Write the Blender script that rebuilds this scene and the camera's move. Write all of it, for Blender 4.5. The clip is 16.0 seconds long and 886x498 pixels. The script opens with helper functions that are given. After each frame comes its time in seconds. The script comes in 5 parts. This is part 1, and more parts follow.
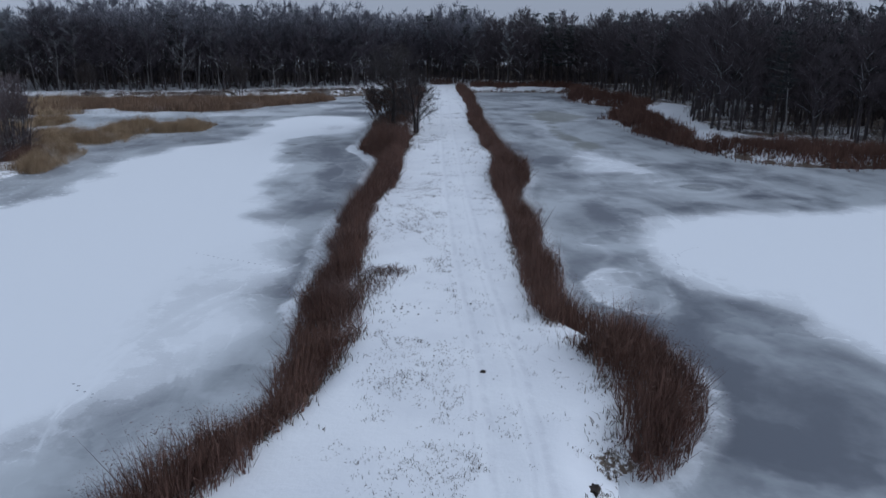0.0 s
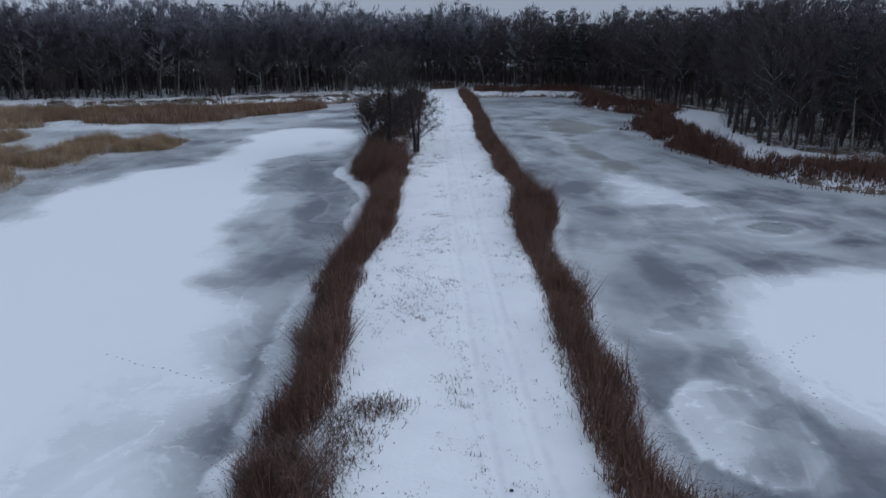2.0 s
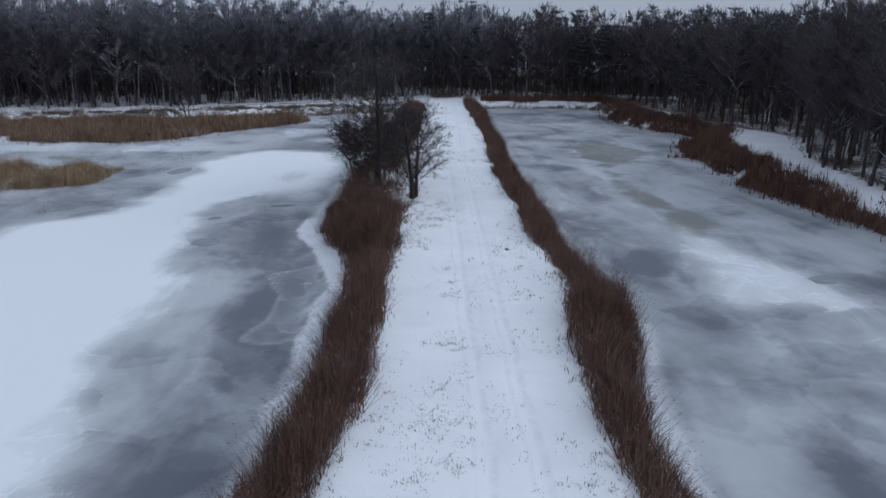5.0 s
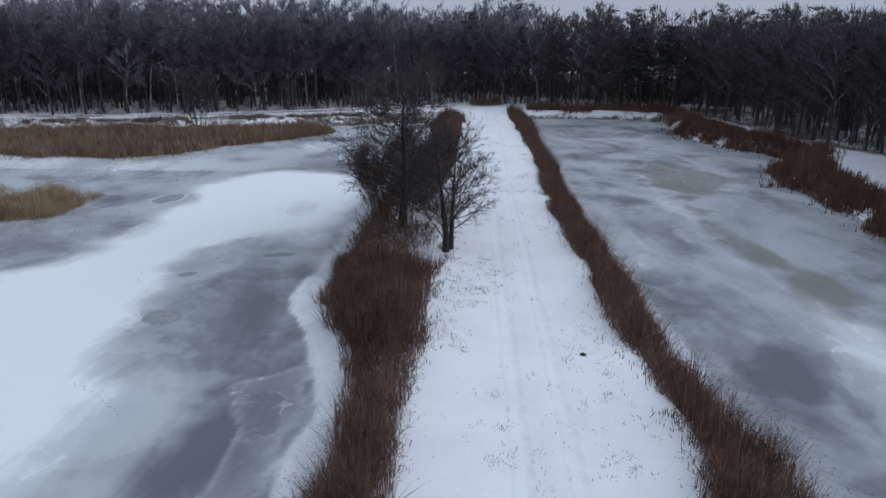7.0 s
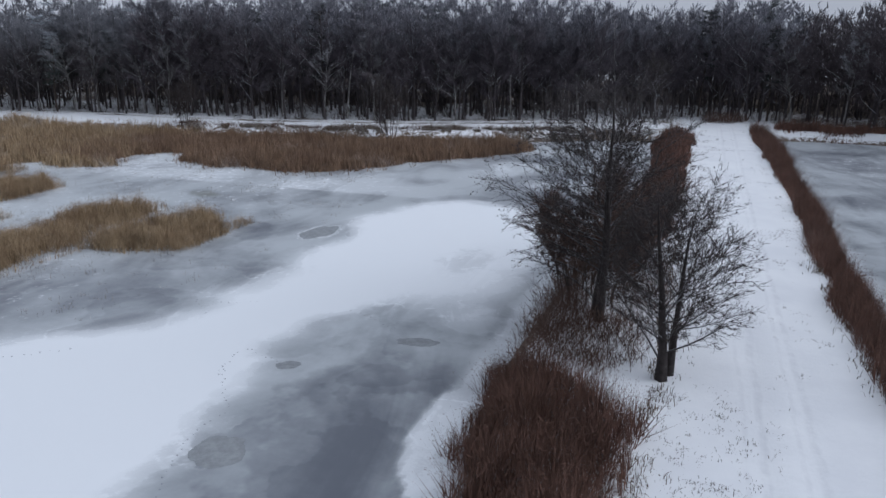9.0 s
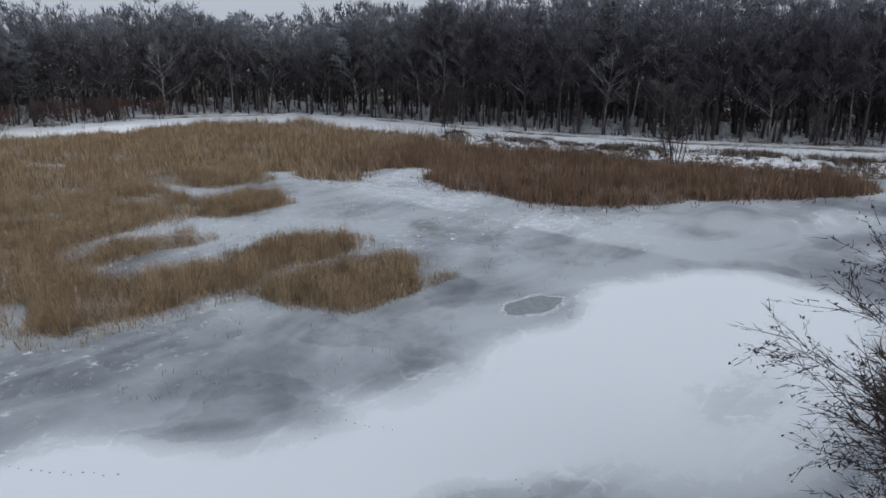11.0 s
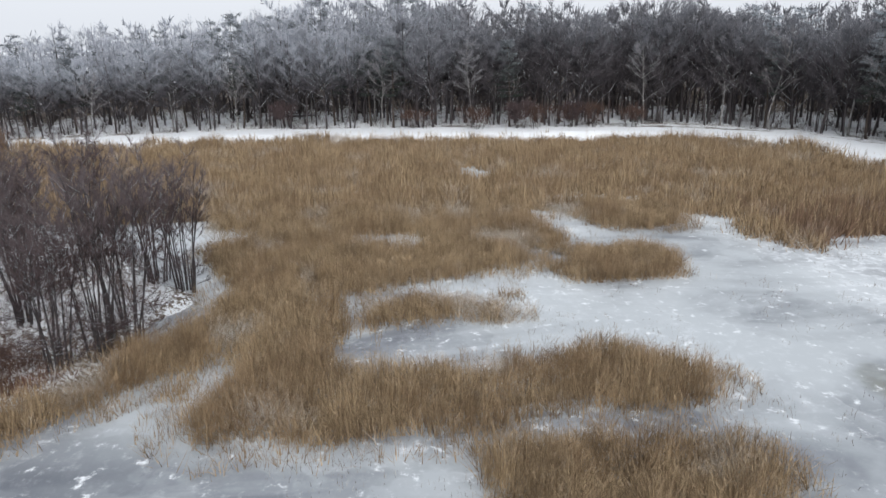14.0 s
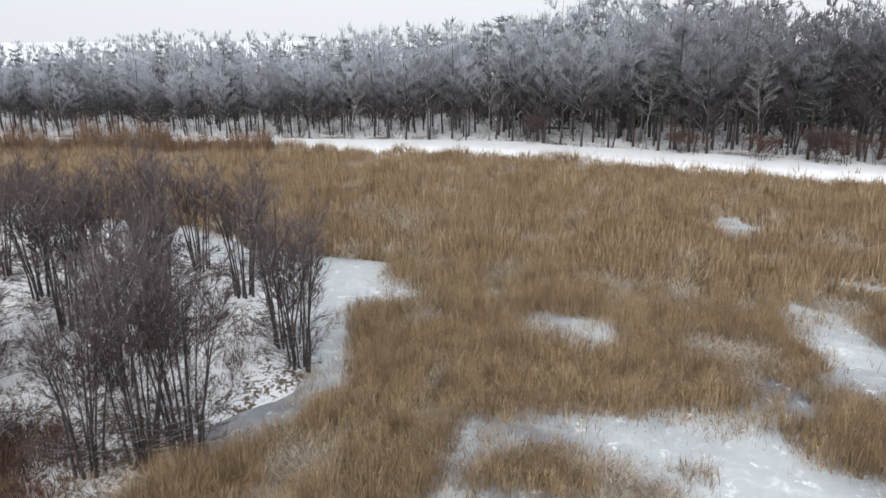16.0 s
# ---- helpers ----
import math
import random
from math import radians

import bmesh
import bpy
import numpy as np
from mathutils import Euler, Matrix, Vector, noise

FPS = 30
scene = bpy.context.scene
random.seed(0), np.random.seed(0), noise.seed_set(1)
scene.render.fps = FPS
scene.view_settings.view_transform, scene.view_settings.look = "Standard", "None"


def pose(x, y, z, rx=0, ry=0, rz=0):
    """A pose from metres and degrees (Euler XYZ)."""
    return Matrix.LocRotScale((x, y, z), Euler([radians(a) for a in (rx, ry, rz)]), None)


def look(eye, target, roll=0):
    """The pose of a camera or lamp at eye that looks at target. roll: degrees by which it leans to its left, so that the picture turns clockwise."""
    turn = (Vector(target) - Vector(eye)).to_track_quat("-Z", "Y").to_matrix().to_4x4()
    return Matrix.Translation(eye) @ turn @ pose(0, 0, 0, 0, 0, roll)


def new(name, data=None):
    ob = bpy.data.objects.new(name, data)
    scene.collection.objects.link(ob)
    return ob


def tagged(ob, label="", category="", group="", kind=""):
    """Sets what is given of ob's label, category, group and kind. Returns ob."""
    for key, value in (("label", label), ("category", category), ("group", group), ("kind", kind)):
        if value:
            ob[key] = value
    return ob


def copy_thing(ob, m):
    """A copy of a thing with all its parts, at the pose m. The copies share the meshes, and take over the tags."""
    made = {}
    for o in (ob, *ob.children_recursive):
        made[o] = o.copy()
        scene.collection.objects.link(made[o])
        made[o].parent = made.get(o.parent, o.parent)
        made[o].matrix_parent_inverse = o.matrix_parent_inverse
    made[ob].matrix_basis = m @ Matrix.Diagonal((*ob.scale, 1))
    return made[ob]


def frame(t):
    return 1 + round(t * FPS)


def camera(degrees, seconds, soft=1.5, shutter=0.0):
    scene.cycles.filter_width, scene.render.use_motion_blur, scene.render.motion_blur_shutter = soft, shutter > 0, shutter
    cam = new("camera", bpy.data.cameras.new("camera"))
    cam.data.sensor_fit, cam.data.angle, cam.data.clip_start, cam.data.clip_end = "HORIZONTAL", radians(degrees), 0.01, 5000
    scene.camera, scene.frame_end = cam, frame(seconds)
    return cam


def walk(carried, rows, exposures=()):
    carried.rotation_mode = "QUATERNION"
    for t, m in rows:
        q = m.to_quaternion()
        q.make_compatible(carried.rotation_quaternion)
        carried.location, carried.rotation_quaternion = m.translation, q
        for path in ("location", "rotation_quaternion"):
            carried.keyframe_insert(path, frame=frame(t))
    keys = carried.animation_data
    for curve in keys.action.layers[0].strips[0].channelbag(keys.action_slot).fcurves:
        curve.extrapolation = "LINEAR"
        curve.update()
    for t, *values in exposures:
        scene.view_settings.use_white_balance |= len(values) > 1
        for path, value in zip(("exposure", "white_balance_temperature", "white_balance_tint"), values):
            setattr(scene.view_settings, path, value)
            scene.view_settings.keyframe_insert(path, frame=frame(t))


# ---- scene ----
cam = camera(63.8, 16.0, 1.5)
METRES, EYE, TILT, LEAN, TURN = 105.26, 12.0, 0.0, 0.0, -2.5
ROWS = [
    (0.0, 0.0, 0.0, 0.0, 0.06, -16.69, -0.21),
    (0.5, -0.0015, 0.0294, 0.0009, 0.01, -16.71, -0.07),
    (1.0, -0.0029, 0.0592, 0.0015, -0.02, -16.73, 0.06),
    (1.5, -0.0041, 0.0898, 0.0022, -0.05, -16.74, 0.15),
    (2.0, -0.0053, 0.1209, 0.0028, -0.06, -16.76, 0.19),
    (2.5, -0.0062, 0.152, 0.0038, -0.03, -16.79, 0.1),
    (3.0, -0.0071, 0.1833, 0.0047, 0.02, -16.79, -0.05),
    (3.5, -0.008, 0.215, 0.0051, 0.03, -16.79, -0.23),
    (4.0, -0.0089, 0.2461, 0.0053, -0.16, -16.79, -0.3),
    (6.5, -0.014, 0.4004, 0.0046, 0.93, -16.7, -0.3),
    (7.0, -0.0147, 0.4319, 0.0047, 3.0, -16.68, -0.5),
    (7.5, -0.0158, 0.4638, 0.0048, 6.58, -16.66, -0.56),
    (8.0, -0.0175, 0.4962, 0.0047, 10.74, -16.65, -0.57),
    (10.5, -0.05, 0.6618, 0.0037, 37.59, -16.48, -0.03),
    (11.0, -0.0606, 0.6922, 0.0046, 44.24, -16.47, 0.22),
    (11.5, -0.0737, 0.7211, 0.0041, 50.23, -16.43, 0.39),
    (12.0, -0.0889, 0.7486, 0.0034, 56.67, -16.38, 0.54),
    (12.5, -0.1059, 0.7745, 0.003, 63.38, -16.34, 0.73),
    (13.0, -0.1249, 0.7985, 0.0026, 70.58, -16.29, 0.78),
    (13.5, -0.1462, 0.8202, 0.0029, 78.05, -16.25, 0.9),
    (14.0, -0.1697, 0.8389, 0.003, 85.9, -16.19, 0.85),
    (14.5, -0.1941, 0.855, 0.0033, 93.7, -16.17, 0.71),
    (15.0, -0.22, 0.8686, 0.0047, 98.11, -16.26, 0.59),
    (15.5, -0.2468, 0.8769, 0.0108, 101.25, -16.4, 0.33),
    (16.0, -0.2743, 0.8835, 0.0199, 109.81, -16.54, 0.3),
]
walk(cam, [(t, pose(0, 0, EYE, TILT, LEAN, TURN) @ pose(METRES * x, METRES * y, METRES * z, 90 + pitch, roll, yaw)) for t, x, y, z, yaw, pitch, roll in ROWS],
     exposures=[(0.0, -0.2, 5390, 11), (4.0, -0.05, 5490, 11), (8.0, 0.17, 5690, 12), (10.5, 0.18, 5920, 11), (11.0, 0.06, 5940, 10), (12.0, 0.17, 5980, 10), (13.5, 0.66, 6270, 10), (16.0, 0.88, 6480, 10)])

# ---- overcast winter daylight, a veiled sun in the east ----
SUN_EL, SUN_AZ = 30.0, -85.0
world = bpy.data.worlds.new("overcast_sky")
scene.world = world
world.use_nodes = True
wn = world.node_tree
sky = wn.nodes.new("ShaderNodeTexSky")
sky.sky_type = "NISHITA"
sky.sun_disc = False
sky.sun_elevation = radians(SUN_EL)
sky.sun_rotation = radians(-SUN_AZ)
sky.air_density, sky.dust_density, sky.ozone_density = 1.0, 6.0, 1.0
hsv = wn.nodes.new("ShaderNodeHueSaturation")
hsv.inputs["Saturation"].default_value = 0.22
wn.links.new(sky.outputs[0], hsv.inputs["Color"])
bg = wn.nodes["Background"]
bg.inputs["Strength"].default_value = 0.12
# a cloud sheet evens the sky out
cloud = wn.nodes.new("ShaderNodeMix")
cloud.data_type = "RGBA"
cloud.inputs[0].default_value = 0.85
cloud.inputs[7].default_value = (4.3, 4.45, 4.7, 1)
wn.links.new(hsv.outputs[0], cloud.inputs[6])
wn.links.new(cloud.outputs[2], bg.inputs["Color"])
way = wn.nodes.new("ShaderNodeTexCoord")
axes = wn.nodes.new("ShaderNodeSeparateXYZ")
thin = wn.nodes.new("ShaderNodeMapRange")
thin.interpolation_type = "SMOOTHSTEP"
wn.links.new(way.outputs["Generated"], axes.inputs[0])
wn.links.new(axes.outputs[0], thin.inputs[0])
for k, value in ((1, 0.2), (2, -1.0), (3, 0.095), (4, 0.125)):
    thin.inputs[k].default_value = value
wn.links.new(thin.outputs[0], bg.inputs["Strength"])
sun = new("sun", bpy.data.lights.new("sun", "SUN"))
sun.data.energy, sun.data.angle, sun.data.color = 1.25, radians(65), (1.0, 0.98, 0.95)
a = radians(90 + SUN_AZ)
sun.matrix_world = look((math.cos(a) * 50, math.sin(a) * 50, 50 * math.tan(radians(SUN_EL))), (0, 0, 0))


# ---- node helpers and materials ----
def shader(name, rough=0.8, metal=0.0):
    m = bpy.data.materials.new(name)
    m.use_nodes = True
    b = m.node_tree.nodes["Principled BSDF"]
    b.inputs["Roughness"].default_value = rough
    b.inputs["Metallic"].default_value = metal
    b.inputs["Specular IOR Level"].default_value = 0.3
    return m, m.node_tree, b


def nd(nt, kind, **sets):
    n = nt.nodes.new(kind)
    for k, v in sets.items():
        n.inputs[k.replace("_", " ")].default_value = v
    return n


def noise_node(nt, scale, detail=4.0, rough=0.55, where="Object"):
    tc = nt.nodes.new("ShaderNodeTexCoord")
    n = nd(nt, "ShaderNodeTexNoise", Scale=scale, Detail=detail, Roughness=rough)
    nt.links.new(tc.outputs[where], n.inputs["Vector"])
    return n.outputs["Fac"]


def stretch(nt, src, a, b, c=0.0, d=1.0, smooth=True):
    n = nt.nodes.new("ShaderNodeMapRange")
    n.interpolation_type = "SMOOTHSTEP" if smooth else "LINEAR"
    for k, v in zip((1, 2, 3, 4), (a, b, c, d)):
        n.inputs[k].default_value = v
    nt.links.new(src, n.inputs[0])
    return n.outputs[0]


def calc(nt, op, a, b=None, clamp=False):
    n = nt.nodes.new("ShaderNodeMath")
    n.operation, n.use_clamp = op, clamp
    for i, v in enumerate((a, b)):
        if v is None:
            continue
        if isinstance(v, (int, float)):
            n.inputs[i].default_value = v
        else:
            nt.links.new(v, n.inputs[i])
    return n.outputs[0]


def blend(nt, fac, a, b):
    n = nt.nodes.new("ShaderNodeMix")
    n.data_type = "RGBA"
    for sock, v in ((n.inputs[0], fac), (n.inputs[6], a), (n.inputs[7], b)):
        if isinstance(v, (int, float)):
            sock.default_value = v
        elif isinstance(v, tuple):
            sock.default_value = (*v, 1)
        else:
            nt.links.new(v, sock)
    return n.outputs[2]


def attr(nt, name):
    n = nt.nodes.new("ShaderNodeAttribute")
    n.attribute_name = name
    return n.outputs["Fac"]


def bump(nt, b, height, strength=0.3, distance=0.05):
    n = nd(nt, "ShaderNodeBump", Strength=strength, Distance=distance)
    nt.links.new(height, n.inputs["Height"])
    nt.links.new(n.outputs[0], b.inputs["Normal"])


SNOW = (0.87, 0.89, 0.91)


def make_ground():
    m, nt, b = shader("snowy_ground", 0.85)
    big, fine, mid = noise_node(nt, 0.35, 5), noise_node(nt, 6.0, 6, 0.7), noise_node(nt, 1.7, 5, 0.65)
    snow = blend(nt, stretch(nt, big, 0.3, 0.7), (0.80, 0.82, 0.85), SNOW)
    side = calc(nt, "ADD", attr(nt, "off"), calc(nt, "MULTIPLY", calc(nt, "SUBTRACT", big, 0.5), 0.5))
    rut = stretch(nt, calc(nt, "ABSOLUTE", calc(nt, "SUBTRACT", calc(nt, "ABSOLUTE", side), 0.72)), 0.03, 0.2, 1.0, 0.0)
    old = stretch(nt, calc(nt, "ABSOLUTE", calc(nt, "SUBTRACT", calc(nt, "ABSOLUTE", calc(nt, "ADD", side, 0.45)), 0.75)), 0.02, 0.12, 0.6, 0.0)
    rut = calc(nt, "MULTIPLY", calc(nt, "MAXIMUM", rut, old), stretch(nt, mid, 0.32, 0.62))
    snow = blend(nt, calc(nt, "MULTIPLY", rut, 0.26), snow, (0.56, 0.57, 0.61))
    grass = blend(nt, fine, (0.065, 0.05, 0.04), (0.20, 0.155, 0.115))
    bare = attr(nt, "bare")
    f = calc(nt, "ADD", bare, calc(nt, "MULTIPLY", calc(nt, "SUBTRACT", fine, 0.5), 1.6))
    f = calc(nt, "ADD", f, calc(nt, "MULTIPLY", calc(nt, "SUBTRACT", mid, 0.5), 1.2))
    f = stretch(nt, f, 0.46, 0.62)
    nt.links.new(blend(nt, f, snow, grass), b.inputs["Base Color"])
    bump(nt, b, calc(nt, "SUBTRACT", calc(nt, "ADD", fine, calc(nt, "MULTIPLY", mid, 2.0)), rut), 0.32, 0.04)
    return m


def make_ice():
    m, nt, b = shader("pond_ice", 0.4)
    big, mid, fine = noise_node(nt, 0.12, 6, 0.6), noise_node(nt, 0.9, 6, 0.65), noise_node(nt, 9.0, 5, 0.7)
    sheet, fleck = noise_node(nt, 0.16, 5, 0.5), noise_node(nt, 1.15, 7, 0.7)
    # slow swirls drawn out along the ponds
    tc, far = nt.nodes.new("ShaderNodeTexCoord"), nt.nodes.new("ShaderNodeMapping")
    far.inputs["Scale"].default_value = (1.0, 0.42, 1.0)
    nt.links.new(tc.outputs["Object"], far.inputs["Vector"])
    eddy = nd(nt, "ShaderNodeTexNoise", Scale=0.2, Detail=4.0, Roughness=0.5, Distortion=1.6)
    nt.links.new(far.outputs[0], eddy.inputs["Vector"])
    swirl = eddy.outputs["Fac"]
    tone = calc(nt, "ADD", attr(nt, "dark"), calc(nt, "MULTIPLY", calc(nt, "SUBTRACT", swirl, 0.5), 1.25))
    tone = calc(nt, "ADD", tone, calc(nt, "MULTIPLY", calc(nt, "SUBTRACT", big, 0.5), 0.5))
    tone = calc(nt, "ADD", tone, calc(nt, "MULTIPLY", calc(nt, "SUBTRACT", mid, 0.5), 0.4))
    # refrozen overflow sheets with a pale rim
    tone = calc(nt, "ADD", tone, stretch(nt, sheet, 0.485, 0.525, -0.08, 0.08))
    tone = calc(nt, "ADD", tone, stretch(nt, sheet, 0.568, 0.582, 0.0, 0.09))
    ice = blend(nt, stretch(nt, tone, 0.0, 1.0), (0.50, 0.535, 0.56), (0.125, 0.138, 0.165))
    ice = blend(nt, calc(nt, "MULTIPLY", stretch(nt, calc(nt, "ADD", attr(nt, "green"), calc(nt, "MULTIPLY", calc(nt, "SUBTRACT", sheet, 0.5), 1.4)), 0.42, 0.6), 0.85), ice, (0.21, 0.22, 0.195))
    rim = stretch(nt, calc(nt, "ABSOLUTE", calc(nt, "SUBTRACT", sheet, 0.5)), 0.0, 0.012, 0.14, 0.0)
    rim = calc(nt, "MULTIPLY", rim, stretch(nt, mid, 0.42, 0.6))
    vein = stretch(nt, calc(nt, "ABSOLUTE", calc(nt, "SUBTRACT", swirl, 0.46)), 0.0, 0.045, 0.12, 0.0)
    rim = calc(nt, "ADD", rim, calc(nt, "MULTIPLY", vein, stretch(nt, big, 0.4, 0.62)))
    s = calc(nt, "ADD", attr(nt, "snow"), calc(nt, "MULTIPLY", calc(nt, "SUBTRACT", mid, 0.5), attr(nt, "patchy")))
    s = calc(nt, "ADD", s, calc(nt, "MULTIPLY", calc(nt, "SUBTRACT", fine, 0.5), 0.18))
    s = calc(nt, "ADD", s, rim)
    s = calc(nt, "ADD", s, calc(nt, "MULTIPLY", stretch(nt, fleck, 0.56, 0.70), calc(nt, "MULTIPLY", attr(nt, "patchy"), 0.65)))
    speck = noise_node(nt, 2.3, 5, 0.6)
    s = calc(nt, "ADD", s, calc(nt, "MULTIPLY", stretch(nt, speck, 0.48, 0.7), calc(nt, "MULTIPLY", attr(nt, "patchy"), 0.24)))
    lobes = noise_node(nt, 0.45, 3, 0.5)
    edge = calc(nt, "ADD", s, calc(nt, "MULTIPLY", calc(nt, "SUBTRACT", lobes, 0.5), 0.5))
    crisp = calc(nt, "ADD", calc(nt, "MULTIPLY", stretch(nt, edge, 0.47, 0.52), 0.6), calc(nt, "MULTIPLY", stretch(nt, edge, 0.70, 0.735), 0.4))
    s = calc(nt, "ADD", calc(nt, "MULTIPLY", stretch(nt, s, 0.12, 0.88), 0.76), calc(nt, "MULTIPLY", crisp, 0.24))
    c = blend(nt, s, ice, (0.84, 0.87, 0.90))
    # dead reed litter, its colour darkened to stand for shade between the stems
    lit = calc(nt, "ADD", attr(nt, "litter"), calc(nt, "MULTIPLY", calc(nt, "SUBTRACT", fleck, 0.5), 1.3))
    shaded_straw = blend(nt, fine, (0.045, 0.031, 0.02), (0.16, 0.11, 0.066))
    lit = stretch(nt, lit, 0.4, 0.72)
    nt.links.new(blend(nt, lit, c, shaded_straw), b.inputs["Base Color"])
    nt.links.new(stretch(nt, calc(nt, "MAXIMUM", s, lit), 0.0, 0.8, 0.36, 0.9), b.inputs["Roughness"])
    bump(nt, b, calc(nt, "ADD", calc(nt, "MULTIPLY", s, 0.6), calc(nt, "MULTIPLY", fine, 0.15)), 0.25, 0.05)
    return m


def make_bark(name, dark, light, frost=0.0, scale=3.0):
    m, nt, b = shader(name, 0.9)
    n = noise_node(nt, scale, 5, 0.7)
    c = blend(nt, stretch(nt, n, 0.3, 0.7), dark, light)
    if frost:
        g = nt.nodes.new("ShaderNodeNewGeometry")
        s = nt.nodes.new("ShaderNodeSeparateXYZ")
        nt.links.new(g.outputs["Normal"], s.inputs[0])
        f = calc(nt, "ADD", s.outputs[2], calc(nt, "MULTIPLY", n, 0.8))
        c = blend(nt, calc(nt, "MULTIPLY", stretch(nt, f, 0.5, 1.1), frost), c, (0.75, 0.78, 0.82))
    nt.links.new(c, b.inputs["Base Color"])
    return m


def make_twig(name, dark, light, rime, frost, low, high, north=None):
    """Twigs whose rime thickens towards the top of the crown (low, high: metres) and may thin out northwards."""
    m, nt, b = shader(name, 0.9)
    g = nt.nodes.new("ShaderNodeNewGeometry")
    oi = nt.nodes.new("ShaderNodeObjectInfo")
    c = blend(nt, g.outputs["Random Per Island"], dark, light)
    tc = nt.nodes.new("ShaderNodeTexCoord")
    s = nt.nodes.new("ShaderNodeSeparateXYZ")
    nt.links.new(tc.outputs["Object"], s.inputs[0])
    n = noise_node(nt, 0.5, 3)
    z = calc(nt, "ADD", s.outputs[2], calc(nt, "MULTIPLY", calc(nt, "SUBTRACT", n, 0.5), 5.0))
    f = stretch(nt, z, low, high, 0.0, frost)
    f = calc(nt, "MULTIPLY", f, stretch(nt, g.outputs["Random Per Island"], 0.0, 1.0, 0.7, 1.1, False))
    f = calc(nt, "MULTIPLY", f, stretch(nt, oi.outputs["Random"], 0.0, 1.0, 0.6, 1.2, False), True)
    if north:
        w = nt.nodes.new("ShaderNodeSeparateXYZ")
        nt.links.new(g.outputs["Position"], w.inputs[0])
        f = calc(nt, "MULTIPLY", f, stretch(nt, w.outputs[1], north[0], north[1], 1.0, north[2]))
    nt.links.new(blend(nt, f, c, rime), b.inputs["Base Color"])
    return m


def make_reed(name, a, b_, tip, frost=0.0):
    m, nt, b = shader(name, 0.75)
    g = nt.nodes.new("ShaderNodeNewGeometry")
    c = blend(nt, g.outputs["Random Per Island"], a, b_)
    n = noise_node(nt, 0.22, 4, 0.6)
    c = blend(nt, calc(nt, "MULTIPLY", stretch(nt, n, 0.38, 0.66), 0.65), c, tip)
    k = noise_node(nt, 1.1, 3, 0.6)
    c = blend(nt, calc(nt, "MULTIPLY", stretch(nt, k, 0.45, 0.7), 0.6), c, a)
    t = noise_node(nt, 2.6, 3, 0.6)
    c = blend(nt, calc(nt, "MULTIPLY", stretch(nt, t, 0.52, 0.72), 0.5), c, b_)
    c = blend(nt, calc(nt, "MULTIPLY", attr(nt, "tuft"), 0.48), c, tuple(0.65 * v for v in a))
    if frost:
        p = noise_node(nt, 1.4, 4, 0.65)
        f = calc(nt, "MULTIPLY", calc(nt, "ADD", attr(nt, "press"), stretch(nt, p, 0.58, 0.70, 0.0, 0.5)), stretch(nt, g.outputs["Random Per Island"], 0.35, 0.6))
        c = blend(nt, calc(nt, "MULTIPLY", f, frost, True), c, (0.66, 0.64, 0.61))
    nt.links.new(c, b.inputs["Base Color"])
    return m


M_GROUND, M_ICE = make_ground(), make_ice()
M_BARK = make_bark("alder_bark", (0.036, 0.031, 0.034), (0.09, 0.078, 0.079), 0.4)
M_BARK_DYKE = make_bark("dark_wet_bark", (0.018, 0.015, 0.015), (0.05, 0.042, 0.04), 0.22)
M_BOUGH = make_bark("snow_laden_boughs", (0.022, 0.02, 0.021), (0.055, 0.048, 0.048), 0.75)
M_BARK_BROWN = make_bark("brown_bark", (0.03, 0.024, 0.022), (0.085, 0.066, 0.056), 0.35)
M_BIRCH = make_bark("birch_bark", (0.06, 0.055, 0.053), (0.40, 0.39, 0.38), 0.3, 1.6)
M_TWIG_NORTH = make_twig("north_wood_twigs", (0.056, 0.049, 0.058), (0.115, 0.10, 0.114), (0.34, 0.36, 0.41), 0.42, 7.5, 14.0)
M_TWIG_WEST = make_twig("west_wood_twigs", (0.043, 0.039, 0.045), (0.105, 0.096, 0.104), (0.50, 0.53, 0.59), 0.88, 5.0, 12.0, (70.0, 110.0, 0.5))
M_TWIG_CORNER = make_twig("corner_wood_twigs", (0.050, 0.045, 0.051), (0.105, 0.093, 0.10), (0.40, 0.43, 0.48), 0.45, 6.5, 13.5)
M_TWIG_EAST = make_twig("east_wood_twigs", (0.052, 0.043, 0.049), (0.105, 0.088, 0.095), (0.40, 0.42, 0.46), 0.15, 9.0, 18.0)
M_TWIG_BIRCH = make_twig("birch_twigs", (0.10, 0.092, 0.096), (0.21, 0.195, 0.20), (0.46, 0.48, 0.52), 0.5, 5.0, 12.0)
M_TWIG_NEAR = make_twig("dyke_tree_twigs", (0.026, 0.021, 0.021), (0.062, 0.05, 0.047), (0.4, 0.4, 0.42), 0.08, 4.0, 10.0)
M_TWIG_WILLOW = make_twig("willow_bush_twigs", (0.05, 0.03, 0.024), (0.13, 0.08, 0.062), (0.4, 0.38, 0.38), 0.1, 3.0, 8.0)
M_TWIG_PURPLE = make_twig("marsh_alder_twigs", (0.05, 0.036, 0.038), (0.14, 0.102, 0.102), (0.42, 0.40, 0.42), 0.2, 4.0, 9.0)
M_NEEDLE = make_twig("pine_needles", (0.02, 0.023, 0.025), (0.045, 0.048, 0.05), (0.5, 0.54, 0.58), 0.3, 10.0, 20.0)
M_NEEDLE_RIME = make_twig("rimed_pine_needles", (0.025, 0.033, 0.03), (0.06, 0.07, 0.062), (0.5, 0.54, 0.6), 0.6, 5.0, 15.0)
